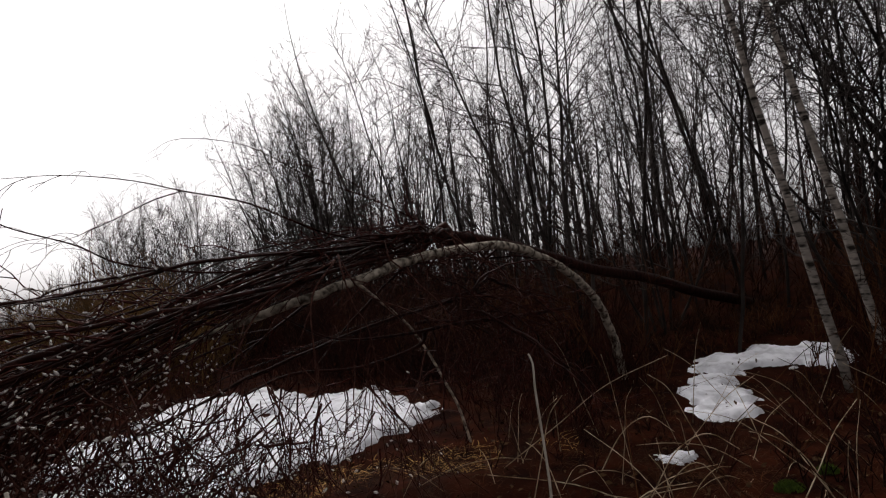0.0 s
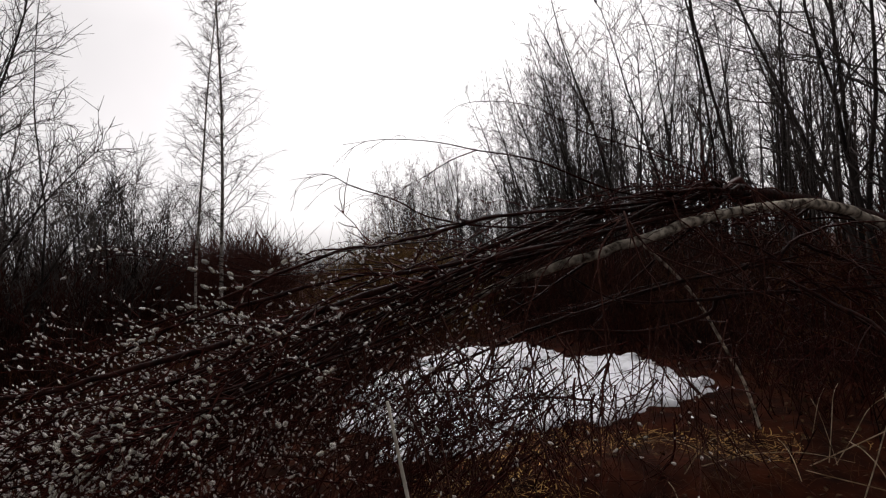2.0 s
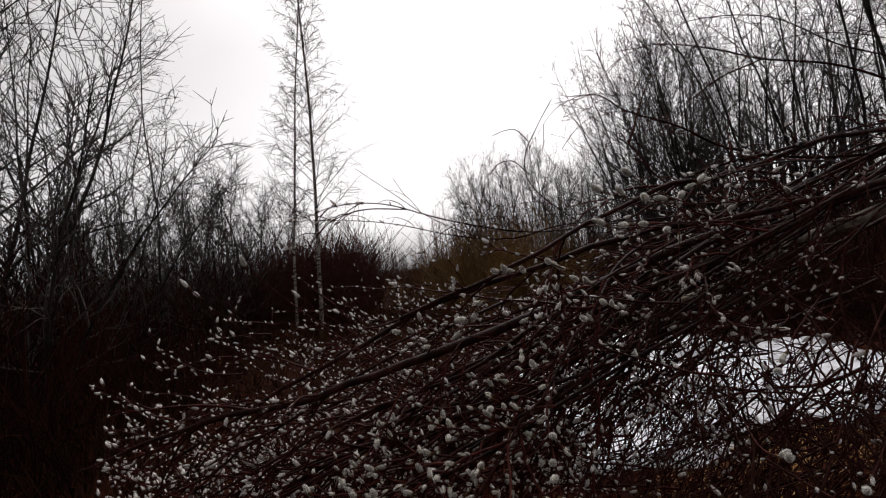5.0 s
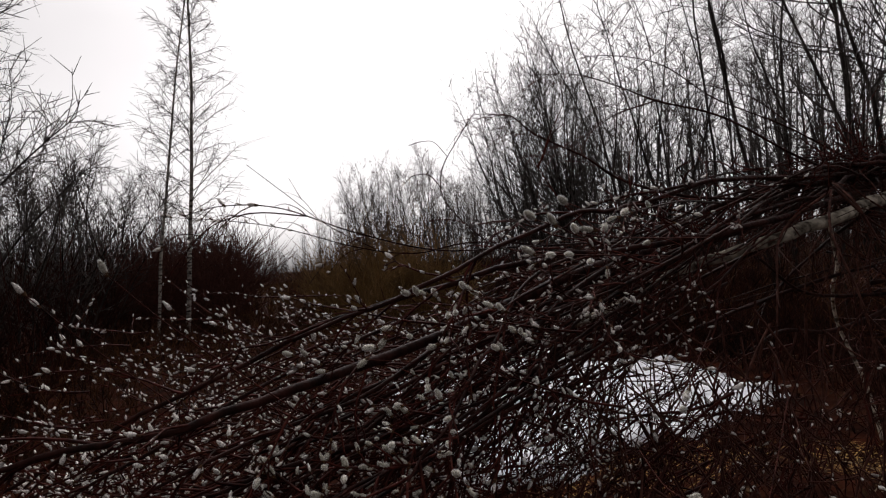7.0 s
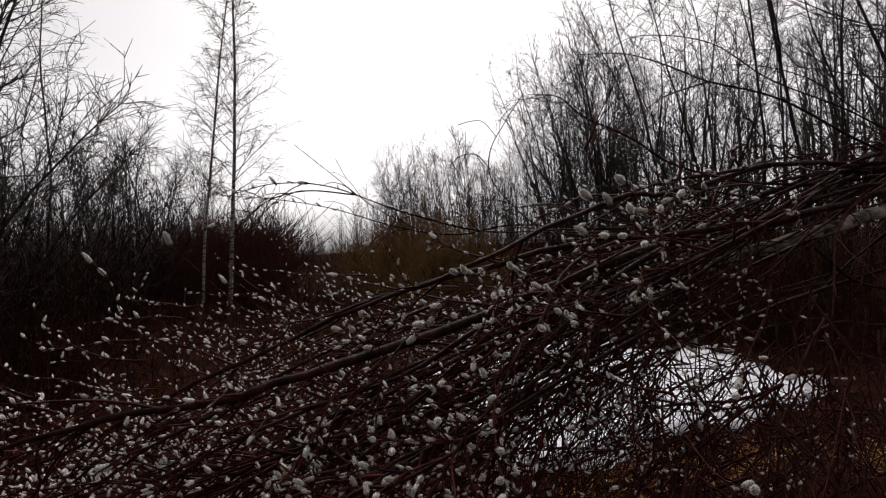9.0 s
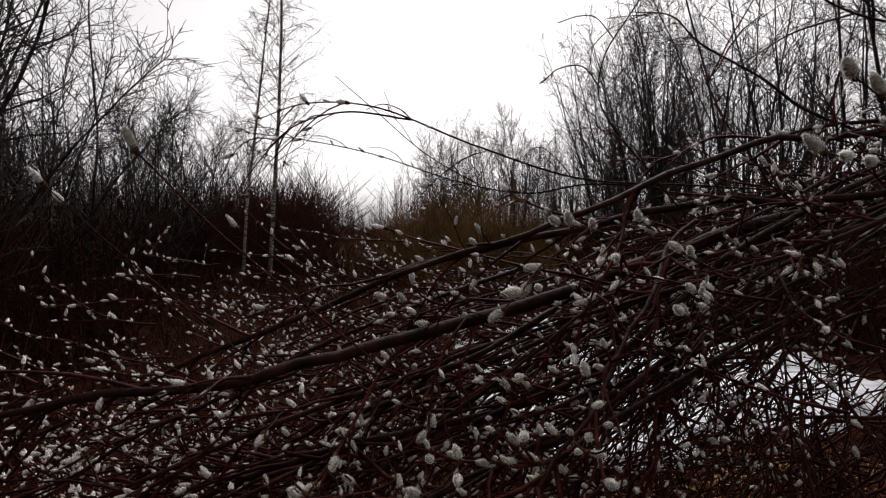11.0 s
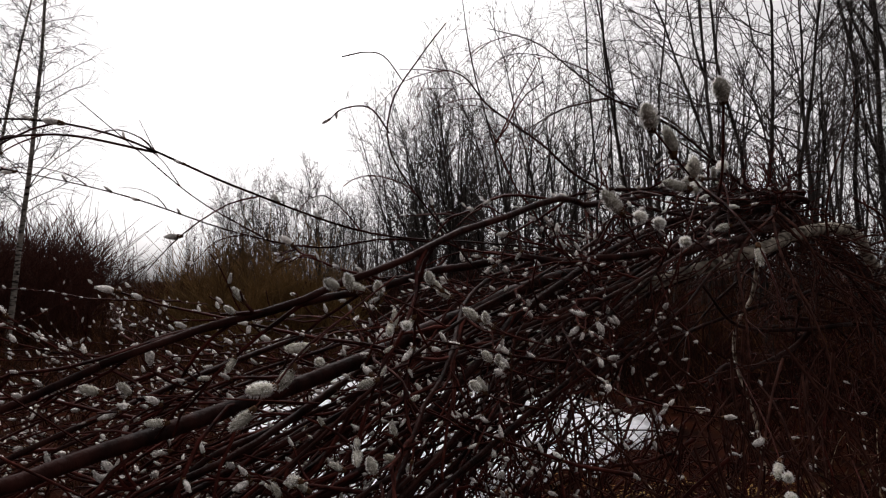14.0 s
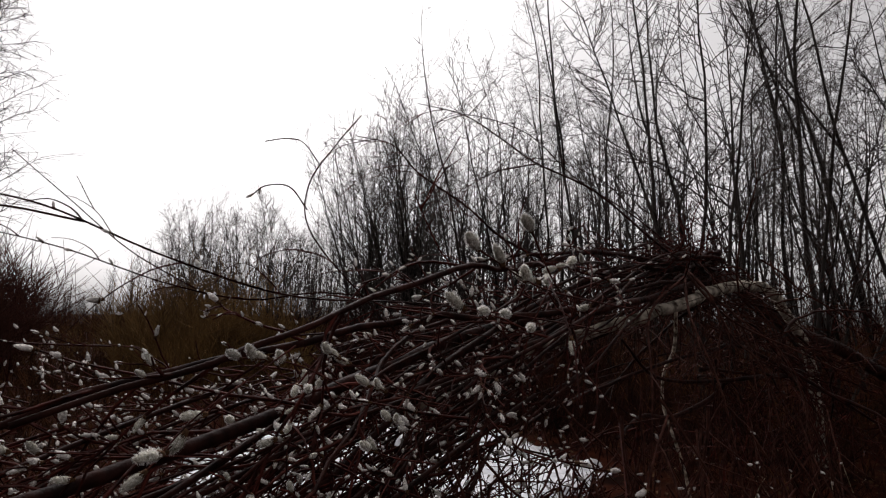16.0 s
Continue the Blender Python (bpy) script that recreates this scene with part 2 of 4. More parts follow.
SNOW_BLOBS = [(-2.9, 5.1, 0.95), (-3.4, 6.6, 1.3), (-3.5, 8.0, 1.2), (-2.0, 6.1, 1.2), (-1.6, 7.3, 1.0), (-0.75, 6.4, 0.8), (2.7, 5.6, 0.5), (3.3, 6.7, 0.6), (4.3, 6.9, 0.6)]


# ---- trees ----
def pole_tree(seed, height, radius, first, branches, reach, rise, twigs=6, lean=0.05, sides=6, fine=2):
    """A slim leafless tree: a crooked trunk, often forked, and a feathery crown of twigs that bend upwards."""
    r = random.Random(seed)
    t, c = Geo(), Geo()
    pts = grow(r, (0, 0, -0.25), (r.gauss(0, lean), r.gauss(0, lean), 1), height, 18, 0.055, 0.05)
    t.tube(pts, radius, 0.006, sides, power=0.9)
    leaders = [(pts, height, branches, first)]
    if r.random() < 0.6:
        p, d = along(pts, r.uniform(0.3, 0.5))
        fork = grow(r, p, aside(r, d, r.uniform(12, 22)), height * r.uniform(0.36, 0.5), 11, 0.05, 0.07)
        t.tube(fork, radius * 0.55, 0.005, 5)
        leaders.append((fork, height * 0.55, branches // 3, 0.15))
    for line, tall, count, low in leaders:
        w = r.random() * 6
        for i in range(count):
            u = low + (0.98 - low) * ((i + r.random()) / count) ** 0.85
            p, d = along(line, u)
            w += 2.4 + r.uniform(-0.7, 0.7)
            el = radians(rise + r.uniform(-22, 16))
            way = Vector((math.cos(w) * math.cos(el), math.sin(w) * math.cos(el), math.sin(el)))
            swell = min(1.0, 0.25 + 2.0 * (u - low))
            length = tall * reach * swell * (1.12 - u) ** 0.62 * r.uniform(0.45, 1.2)
            b = grow(r, p, way, length, 5, 0.13, 0.045)
            c.tube(b, max(0.005, radius * (1 - u) * 0.34), 0.003, 3)
            for k in range(twigs):
                v = 0.2 + 0.8 * (k + r.random()) / twigs
                q, e = along(b, v)
                s = grow(r, q, aside(r, e, r.uniform(30, 70)) + Vector((0, 0, 0.08)), length * (1.25 - v) * r.uniform(0.25, 0.6) + 0.10, 3, 0.18, 0.05)
                c.tube(s, 0.0038, 0.0020, 3)
                for _ in range(fine):
                    q2, e2 = along(s, r.uniform(0.15, 0.95))
                    c.tube(grow(r, q2, aside(r, e2, r.uniform(25, 65)) + Vector((0, 0, 0.05)), r.uniform(0.10, 0.32), 2, 0.12), 0.0030, 0.0015, 3)
    return t, c


def bush_tree(seed, height, stems, spread):
    """A leafless willow tree: crooked spreading stems that fork into a fine rounded crown."""
    r = random.Random(seed)
    t, c = Geo(), Geo()
    mid, wide, tall = height * 0.56, height * spread * 1.15, height * 0.47

    def reach(p, d):
        """How far from p along d the crown's rounded outline lies."""
        q = Vector((p.x / wide, p.y / wide, (p.z - mid) / tall))
        e = Vector((d.x / wide, d.y / wide, d.z / tall))
        a, b, k = e.dot(e), q.dot(e), q.dot(q) - 1
        return 0.0 if b * b < a * k else (-b + math.sqrt(b * b - a * k)) / a

    for s in range(stems):
        w = s * 2.4 + r.random()
        lean = spread * r.uniform(0.35, 1.5)
        way = Vector((lean * math.cos(w), lean * math.sin(w), 1)).normalized()
        o = Vector((0.12 * math.cos(w), 0.12 * math.sin(w), -0.2))
        pts = grow(r, o, way, max(height * 0.6, reach(o + way * height * 0.5, way) + height * 0.5) * r.uniform(0.78, 1.02), 13, 0.075, 0.03)
        t.tube(pts, height * 0.0048, 0.005, 5)
        for i in range(16):
            p, d = along(pts, r.uniform(0.72, 1.0))
            tw = grow(r, p, aside(r, d, r.uniform(20, 60)), height * r.uniform(0.05, 0.12), 3, 0.15, 0.05)
            c.tube(tw, 0.0054, 0.0026, 3)
            for _ in range(2):
                q2, e2 = along(tw, r.uniform(0.2, 0.95))
                c.tube(grow(r, q2, aside(r, e2, 38), height * r.uniform(0.02, 0.05), 2, 0.1, 0.04), 0.0050, 0.0024, 3)
        for i in range(14):
            u = 0.24 + 0.74 * (i + r.random()) / 14
            p, d = along(pts, u)
            bway = (aside(r, d, r.uniform(32, 68)) + Vector((0, 0, 0.05))).normalized()
            length = min(max(0.35, reach(p, bway)), height * 0.42) * r.uniform(0.45, 1.0)
            b = grow(r, p, bway, length, 6, 0.15, 0.045)
            c.tube(b, max(0.006, height * 0.0030 * (1.1 - u)), 0.0035, 3)
            n = 4 + int(length * 1.4)
            for k in range(n):
                q, e = along(b, 0.2 + 0.8 * (k + r.random()) / n)
                tw = grow(r, q, aside(r, e, r.uniform(22, 52)) + Vector((0, 0, 0.15)), height * r.uniform(0.035, 0.11), 3, 0.18, 0.08)
                c.tube(tw, 0.0048, 0.0025, 3)
                q2, e2 = along(tw, r.uniform(0.2, 0.9))
                c.tube(grow(r, q2, aside(r, e2, 38) + Vector((0, 0, 0.12)), height * r.uniform(0.03, 0.06), 2, 0.1, 0.05), 0.0046, 0.0021, 3)
    return t, c


def make_tree(name, geos, trunk_mat, twig_mat, label, category, group):
    ob = new(name)
    part("trunk", geos[0], trunk_mat, ob)
    part("crown", geos[1], twig_mat, ob)
    return tagged(ob, label, category, group)


def put(proto, used, x, y, turn, size, tilt=0.0, sink=0.0):
    """Stands a tree up; all lean towards the ride to fit the camera's view."""
    out = x * OUT.x + y * OUT.y
    lean = (0.02 if "willow" in proto.name else 0.085 if out > 0 else 0.06) + tilt
    toward = OUT * (-lean if out > 0 else lean)
    q = Vector((0, 0, 1)).rotation_difference(Vector((toward.x, toward.y, 1)).normalized())
    m = Matrix.LocRotScale((x, y, gz(x, y) - sink), q @ Euler((0, 0, turn)).to_quaternion(), (size, size, size))
    if proto.name not in used:
        used.add(proto.name)
        proto.rotation_mode = 'XYZ'
        proto.matrix_basis = m
        return proto
    return copy_thing(proto, m)


POLES = [make_tree("bare_tree", pole_tree(100 + i, h, rad, f, n, rc, ri), M_TREE, M_TREETWIG, lab, "tree", "bare trees of the wood")
         for i, (h, rad, f, n, rc, ri, lab) in enumerate((
             (10.5, 0.040, 0.24, 42, 0.18, 36, "tall slim leafless aspen with a dark straight trunk"),
             (9.0, 0.032, 0.20, 44, 0.19, 40, "slim leafless young aspen with rising twigs"),
             (11.5, 0.050, 0.28, 42, 0.19, 32, "tall leafless alder with a thick dark trunk"),
             (8.0, 0.028, 0.16, 40, 0.20, 44, "thin leafless sapling with upright fine twigs"),
             (9.8, 0.037, 0.22, 44, 0.20, 28, "leafless alder with spreading thin side branches"),
             (7.2, 0.026, 0.14, 38, 0.21, 46, "small leafless sapling with a fine grey crown"),
             (10.8, 0.044, 0.24, 42, 0.19, 38, "tall leafless aspen with a forked fine crown")))]
DEEP = [make_tree("bare_tree", pole_tree(150 + i, h, rad, 0.25, 30, 0.18, 38, twigs=4, sides=5, fine=1), M_TREE, M_TREETWIG, "slim leafless tree deep in the wood", "tree", "bare trees of the wood")
        for i, (h, rad) in enumerate(((10.2, 0.038), (9.2, 0.032), (11.0, 0.044)))]
BUSHES = [make_tree("bare_willow_tree", bush_tree(200 + i, h, n, s), M_TREE, M_TREETWIG, "leafless goat willow with several spreading grey stems", "tree", "bare willows at the wood's edge")
          for i, (h, n, s) in enumerate(((7.6, 7, 0.26), (6.2, 6, 0.25), (5.0, 6, 0.28), (6.8, 6, 0.26)))]

rt = random.Random(5)
used = set()
# tall edge willows on the right-hand side of the ride
for a, o, k, s in ((17.8, 7.9, 0, 1.12), (16.0, 8.3, 0, 1.08), (19.0, 9.2, 3, 1.2), (15.4, 8.0, 1, 1.20), (16.6, 8.6, 0, 1.05), (20.5, 7.4, 3, 0.68), (24.5, 6.9, 1, 0.98), (27.0, 7.6, 0, 0.90), (29.5, 7.0, 0, 0.98), (34.0, 6.8, 3, 1.12), (38.0, 6.5, 0, 1.1), (13.4, 9.4, 3, 1.25), (40.0, 6.8, 0, 1.0), (9.3, -6.7, 3, 1.18), (8.0, -5.2, 2, 1.25), (10.6, -5.6, 2, 1.0), (14.8, -4.9, 2, 0.92), (12.9, -5.0, 2, 0.85), (16.6, -5.0, 2, 0.95), (6.9, -6.0, 3, 1.2), (18.5, -5.6, 2, 1.05)):
    x, y = place(a, o)
    put(BUSHES[k], used, x, y, rt.random() * 6.3, s)


for k, x, y, sz in ((3, -11.3, 5.6, 0.95), (1, -12.6, 4.4, 0.85), (2, 6.3, 11.9, 1.05), (0, 5.2, 12.6, 1.15), (6, 1.5, 13.8, 1.0), (2, 2.6, 13.0, 1.05), (0, 0.3, 14.4, 0.85)):
    put(POLES[k], used, x, y, rt.random() * 6.3, sz, 0.03)


def wood(count, a0, a1, o0, o1, gap, low, high, bushes, seed, drop, far0=13, far1=21):
    r = random.Random(seed)
    spots, tries = [], 0
    while len(spots) < count and tries < 20000:
        tries += 1
        a = a0 + (a1 - a0) * r.random() ** 1.2
        o = o0 + (o1 - o0) * r.random() ** 1.35
        x, y = place(a, o)
        if math.hypot(x, y) < 7.0 or any((x - p) ** 2 + (y - q) ** 2 < gap * gap for p, q in spots):
            continue
        spots.append((x, y))
        edge = abs(o - o0) < 2.5
        fall = 1.0 - (1.0 - drop) * smooth(far0, far1, a)
        if r.random() < bushes * (1.8 if edge else 0.6):
            put(r.choice(BUSHES), used, x, y, r.random() * 6.3, r.uniform(0.75, 1.0) * high * fall)
        else:
            put(r.choice(DEEP if a > 19 or abs(o - o0) > 4.0 else POLES), used, x, y, r.random() * 6.3, r.uniform(low, high) * (0.9 if edge else 1.0) * fall, r.gauss(0, 0.035))


wood(140, 3.0, 46.0, 7.2, 17.0, 1.05, 0.90, 1.25, 0.08, 31, 0.64, 5, 18)
wood(8, 1.0, 7.0, 8.6, 13.5, 0.9, 0.85, 1.1, 0.15, 35, 1.0)
wood(9, 9.0, 18.0, 8.4, 14.0, 0.9, 0.75, 0.95, 0.2, 36, 1.0)
wood(26, -9.0, 4.0, 8.8, 18.0, 1.1, 0.95, 1.25, 0.12, 33, 1.0)
wood(18, 1.5, 9.0, -6.4, -13.0, 1.1, 0.70, 0.95, 0.25, 34, 1.0)
wood(66, 6.0, 46.0, -6.6, -16.0, 1.2, 0.70, 0.95, 0.25, 32, 0.55, 8, 14)


def far_wood(seed, count, a0, a1, o0, o1, low, high):
    """Distant bare trees, joined."""
    r = random.Random(seed)
    g = Geo()
    for _ in range(count):
        x, y = place(r.uniform(a0, a1), r.uniform(o0, o1))
        z, h = gz(x, y), r.uniform(low, high)
        p = grow(r, (x, y, z - 0.3), (r.gauss(0, 0.04), r.gauss(0, 0.04), 1), h, 6, 0.03)
        g.tube(p, 0.07, 0.012, 3)
        for i in range(16):
            q, d = along(p, 0.22 + 0.76 * (i + r.random()) / 16)
            b = grow(r, q, aside(r, d, r.uniform(30, 60)) + Vector((0, 0, 0.3)), h * r.uniform(0.07, 0.2), 2, 0.1, 0.05)
            g.tube(b, 0.015, 0.008, 3)
            for _ in range(3):
                q2, e2 = along(b, r.uniform(0.2, 0.95))
                g.tube(grow(r, q2, aside(r, e2, 40), h * r.uniform(0.03, 0.09), 2, 0.1), 0.011, 0.006, 3)
    ob = part("distant_wood", g, M_TREETWIG)
    return tagged(ob, "distant leafless wood in grey haze", "trees", kind="stuff")


far_wood(41, 170, 44, 110, 6.5, 34, 7, 11)
far_wood(42, 170, 40, 110, -34, -6.0, 6, 9)
far_wood(43, 90, 2, 40, 17, 30, 7, 11)
far_wood(44, 55, -2, 42, -30, -16, 5, 8)
far_wood(47, 130, 2, 30, -18, -9, 4, 6.5)
far_wood(48, 60, 8, 30, 10.5, 18, 4, 7)
far_wood(46, 70, 55, 100, -8, 8, 2.6, 4.6)
far_wood(45, 80, 110, 190, -30, 34, 5, 9)


# two slim birches standing free at the ride's left side
def make_birch(label, x, y, height, radius, seed, lean, first=0.25, reach=0.15, twigs=8, branches=46):
    ob = new("birch")
    r = random.Random(seed)
    t, c = Geo(), Geo()
    pts = grow(r, (0, 0, -0.25), (lean[0], lean[1], 1), height, 16, 0.022, 0.015)
    t.tube(pts, radius, 0.007, 8, power=0.85)
    w = r.random() * 6
    for i in range(branches):
        u = first + (0.98 - first) * (i + r.random()) / branches
        p, d = along(pts, u)
        w += 2.4 + r.uniform(-0.6, 0.6)
        el = radians(r.uniform(30, 62))
        length = height * reach * (1.1 - u) ** 0.55 * r.uniform(0.4, 1.15)
        b = grow(r, p, (math.cos(w) * math.cos(el), math.sin(w) * math.cos(el), math.sin(el)), length, 6, 0.10, -0.03)
        c.tube(b, max(0.009, radius * 0.32 * (1 - u)), 0.005, 3)
        for k in range(twigs):
            q, e = along(b, 0.3 + 0.7 * (k + r.random()) / twigs)
            s = grow(r, q, aside(r, e, 40), length * r.uniform(0.2, 0.5), 4, 0.12, -0.08)
            c.tube(s, 0.0055, 0.0032, 3)
            q2, e2 = along(s, r.uniform(0.2, 0.8))
            c.tube(grow(r, q2, aside(r, e2, 35), length * 0.22, 3, 0.1, -0.06), 0.0042, 0.0024, 3)
    part("trunk", t, M_BIRCH, ob)
    part("crown", c, M_TREETWIG, ob)
    ob.matrix_basis = pose(x, y, gz(x, y))
    return tagged(ob, label, "tree", "birches")


make_birch("slim white birch standing free in the clearing", -12.4, 10.65, 12.6, 0.060, 61, (0.085, 0.08), reach=0.145, branches=84, twigs=12)
make_birch("thin young birch beside another in the clearing", -13.0, 10.3, 11.6, 0.042, 62, (0.075, 0.07), branches=64, reach=0.11, twigs=10)
make_birch("leaning birch with peeling white bark beside snow", 4.10, 5.62, 8.8, 0.050, 63, (-0.12, 0.03), first=0.40)
make_birch("leaning birch with mottled bark in dark brush", 4.98, 6.17, 9.4, 0.052, 64, (-0.115, 0.02), first=0.42)
make_birch("pale young birch among dark thicket shoots", -10.5, 1.9, 7.5, 0.05, 66, (0.02, 0.02))
make_birch("thin pale birch stem in the dark thicket", -10.1, 0.7, 7.0, 0.045, 67, (0.03, 0.0))
make_birch("slim birch with pale bark deep in dark brush", 5.9, 5.2, 9.0, 0.055, 65, (-0.06, 0.0), first=0.4)


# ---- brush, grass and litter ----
LOW_BRUSH = ((2.7, 5.0, 1.5), (3.6, 8.3, 1.3), (5.2, 8.6, 1.2))    # brush kept low here so snow and straw show to the camera


def make_brush(label, mat, seed, count, a0, a1, o0, o1, low, high, bias=1.0, shoots=4, near=5.0):
    r = random.Random(seed)
    g = Geo()
    for _ in range(count):
        x, y = place(a0 + (a1 - a0) * r.random() ** 1.2, o0 + (o1 - o0) * r.random() ** bias)
        if math.hypot(x + 1, y - 2) < near or any(math.hypot(x - b[0], y - b[1]) < b[2] + 0.2 for b in SNOW_BLOBS):
            continue
        h = r.uniform(low, high)
        if any(math.hypot(x - a, y - b) < d for a, b, d in LOW_BRUSH):
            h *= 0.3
        thick = 0.0036 + 0.00030 * math.hypot(x, y)
        p = grow(r, (x, y, gz(x, y) - 0.1), (r.gauss(0, 0.25), r.gauss(0, 0.25), 1), h, 4, 0.12)
        g.tube(p, thick * 1.5, thick * 0.6, 3)
        for _ in range(shoots):
            q, e = along(p, r.uniform(0.15, 0.9))
            g.tube(grow(r, q, aside(r, e, r.uniform(20, 50)), h * r.uniform(0.2, 0.5), 2, 0.12, 0.05), thick, thick * 0.5, 3)
    return tagged(part("brush", g, mat), label, "brush", kind="stuff")


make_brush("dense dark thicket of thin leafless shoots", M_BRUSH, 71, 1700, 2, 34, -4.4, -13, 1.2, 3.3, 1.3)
# extra shoots, added so the lower thicket and its ground turn darker
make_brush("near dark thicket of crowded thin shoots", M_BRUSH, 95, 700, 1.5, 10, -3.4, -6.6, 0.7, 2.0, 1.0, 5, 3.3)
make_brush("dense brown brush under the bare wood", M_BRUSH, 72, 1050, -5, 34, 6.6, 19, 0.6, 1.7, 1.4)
make_brush("ochre leafless shrubs along the open ride", M_OCHRE, 73, 1100, 14, 40, 2.0, 5.0, 0.5, 1.8, 0.7)
make_brush("reddish young birch scrub beside the ride", M_SHOOT, 74, 460, 17, 26, -4.4, -1.4, 2.0, 3.6, 1.0, 9)
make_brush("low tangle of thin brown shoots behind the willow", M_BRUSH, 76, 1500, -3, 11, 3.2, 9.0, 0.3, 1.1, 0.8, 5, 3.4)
# added to cover and darken bare ground that showed too bright
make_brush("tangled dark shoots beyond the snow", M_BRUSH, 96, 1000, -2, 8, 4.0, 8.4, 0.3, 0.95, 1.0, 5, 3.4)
make_brush("tall olive-brown shrubs where the ride narrows", M_OCHRE, 77, 480, 12, 22, 0.9, 3.5, 1.2, 2.7, 0.9, 9)
make_brush("rusty brush at the foot of the wood", M_RUST, 78, 1200, -4, 16, 5.6, 11.0, 0.5, 1.7, 1.2, 6, 4.5)
make_brush("knee-high dark shoots on the open ride", M_RUST, 79, 1700, 4.5, 22, -4.8, 3.0, 0.25, 0.9, 1.0, 6, 4.2)
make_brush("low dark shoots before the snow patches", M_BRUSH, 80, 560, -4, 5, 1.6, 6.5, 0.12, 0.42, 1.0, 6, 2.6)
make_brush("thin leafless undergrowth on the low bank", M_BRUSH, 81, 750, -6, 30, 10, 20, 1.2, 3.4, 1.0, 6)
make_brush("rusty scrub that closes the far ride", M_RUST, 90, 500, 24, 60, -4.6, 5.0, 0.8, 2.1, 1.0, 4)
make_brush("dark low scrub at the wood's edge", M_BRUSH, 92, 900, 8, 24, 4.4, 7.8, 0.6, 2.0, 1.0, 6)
make_brush("rusty bush behind the arching trunk", M_RUST, 91, 620, -4.0, 4.5, 7.6, 11.5, 0.6, 1.7, 1.0, 7, 4.5)
make_brush("low brown scrub along the far ride", M_OCHRE, 75, 700, 22, 80, -3.5, 4.0, 0.3, 0.9)


def make_grass(label, mat, seed, count, box, low, high, width, flat):
    r = random.Random(seed)
    g = Geo()
    for _ in range(count):
        x, y = r.uniform(box[0], box[1]), r.uniform(box[2], box[3])
        if any(math.hypot(x - b[0], y - b[1]) < b[2] * 0.95 for b in SNOW_BLOBS):
            continue
        if noise.noise(Vector((x * 0.9, y * 0.9, seed))) < -0.15:
            continue
        w = r.random() * 6.3
        side = Vector((-math.sin(w), math.cos(w), 0)) * width
        p = grow(r, (x, y, gz(x, y) - 0.02), (math.cos(w) * flat, math.sin(w) * flat, 1), r.uniform(low, high), 5, 0.1, -0.28 * flat)
        verts = []
        for i, q in enumerate(p):
            s = side * (1 - i / 5)
            verts += [q - s, q + s]
        g.add(verts, [(2 * i, 2 * i + 1, 2 * i + 3, 2 * i + 2) for i in range(4)])
    return tagged(part("dead_grass", g, mat), label, "grass", kind="stuff")


make_grass("flattened dead brown grass on wet ground", M_GRASS, 81, 16000, (-8.5, 6.5, 0.9, 9.5), 0.12, 0.40, 0.0025, 1.0)
make_grass("thick tufts of rusty dead grass before the snow", M_GRASS, 85, 7000, (-2.2, 2.2, 1.9, 4.6), 0.10, 0.32, 0.003, 1.2)
make_grass("pale dry straw among dead grass", M_STRAW, 82, 520, (0.2, 6.5, 2.2, 9.0), 0.15, 0.50, 0.0022, 1.3)
make_grass("ochre tufts of trampled grass before the snow", M_OCHREGRASS, 87, 12000, (-2.3, 1.0, 2.7, 5.1), 0.10, 0.30, 0.004, 1.3)
make_grass("rust-red flattened grass at the snow's edge", M_REDGRASS, 88, 4200, (-2.5, -0.4, 3.9, 5.2), 0.10, 0.28, 0.004, 1.4)
make_grass("golden-brown fallen straw behind the arching trunk", M_RUSTSTRAW, 86, 4200, (0.8, 6.4, 5.6, 9.6), 0.35, 0.95, 0.0038, 3.6)
make_grass("dead grass along the open ride", M_GRASS, 83, 6000, (-30, 6, 8.0, 30), 0.2, 0.6, 0.006, 0.8)


def make_litter():
    r = random.Random(84)
    g = Geo()
    for _ in range(3000):
        x, y = r.uniform(-5, 6), r.uniform(1.2, 9)
        s = r.uniform(0.015, 0.04)
        e = Euler((r.gauss(0, 0.5), r.gauss(0, 0.5), r.random() * 6.3)).to_matrix()
        o = Vector((x, y, gz(x, y) + 0.012))
        if any(math.hypot(x - b[0], y - b[1]) < b[2] * 0.9 for b in SNOW_BLOBS):
            o.z += 0.085
            if r.random() < 0.7:
                continue
        g.add([o + e @ Vector(v) for v in ((-s, 0, 0), (0, -s * 0.5, 0.006), (s, 0, 0), (0, s * 0.5, 0.006))], [(0, 1, 3), (1, 2, 3)])
    tagged(part("leaf_litter", g, M_LEAF), "scattered fallen brown leaves on the ground", "leaves", kind="stuff")


make_litter()


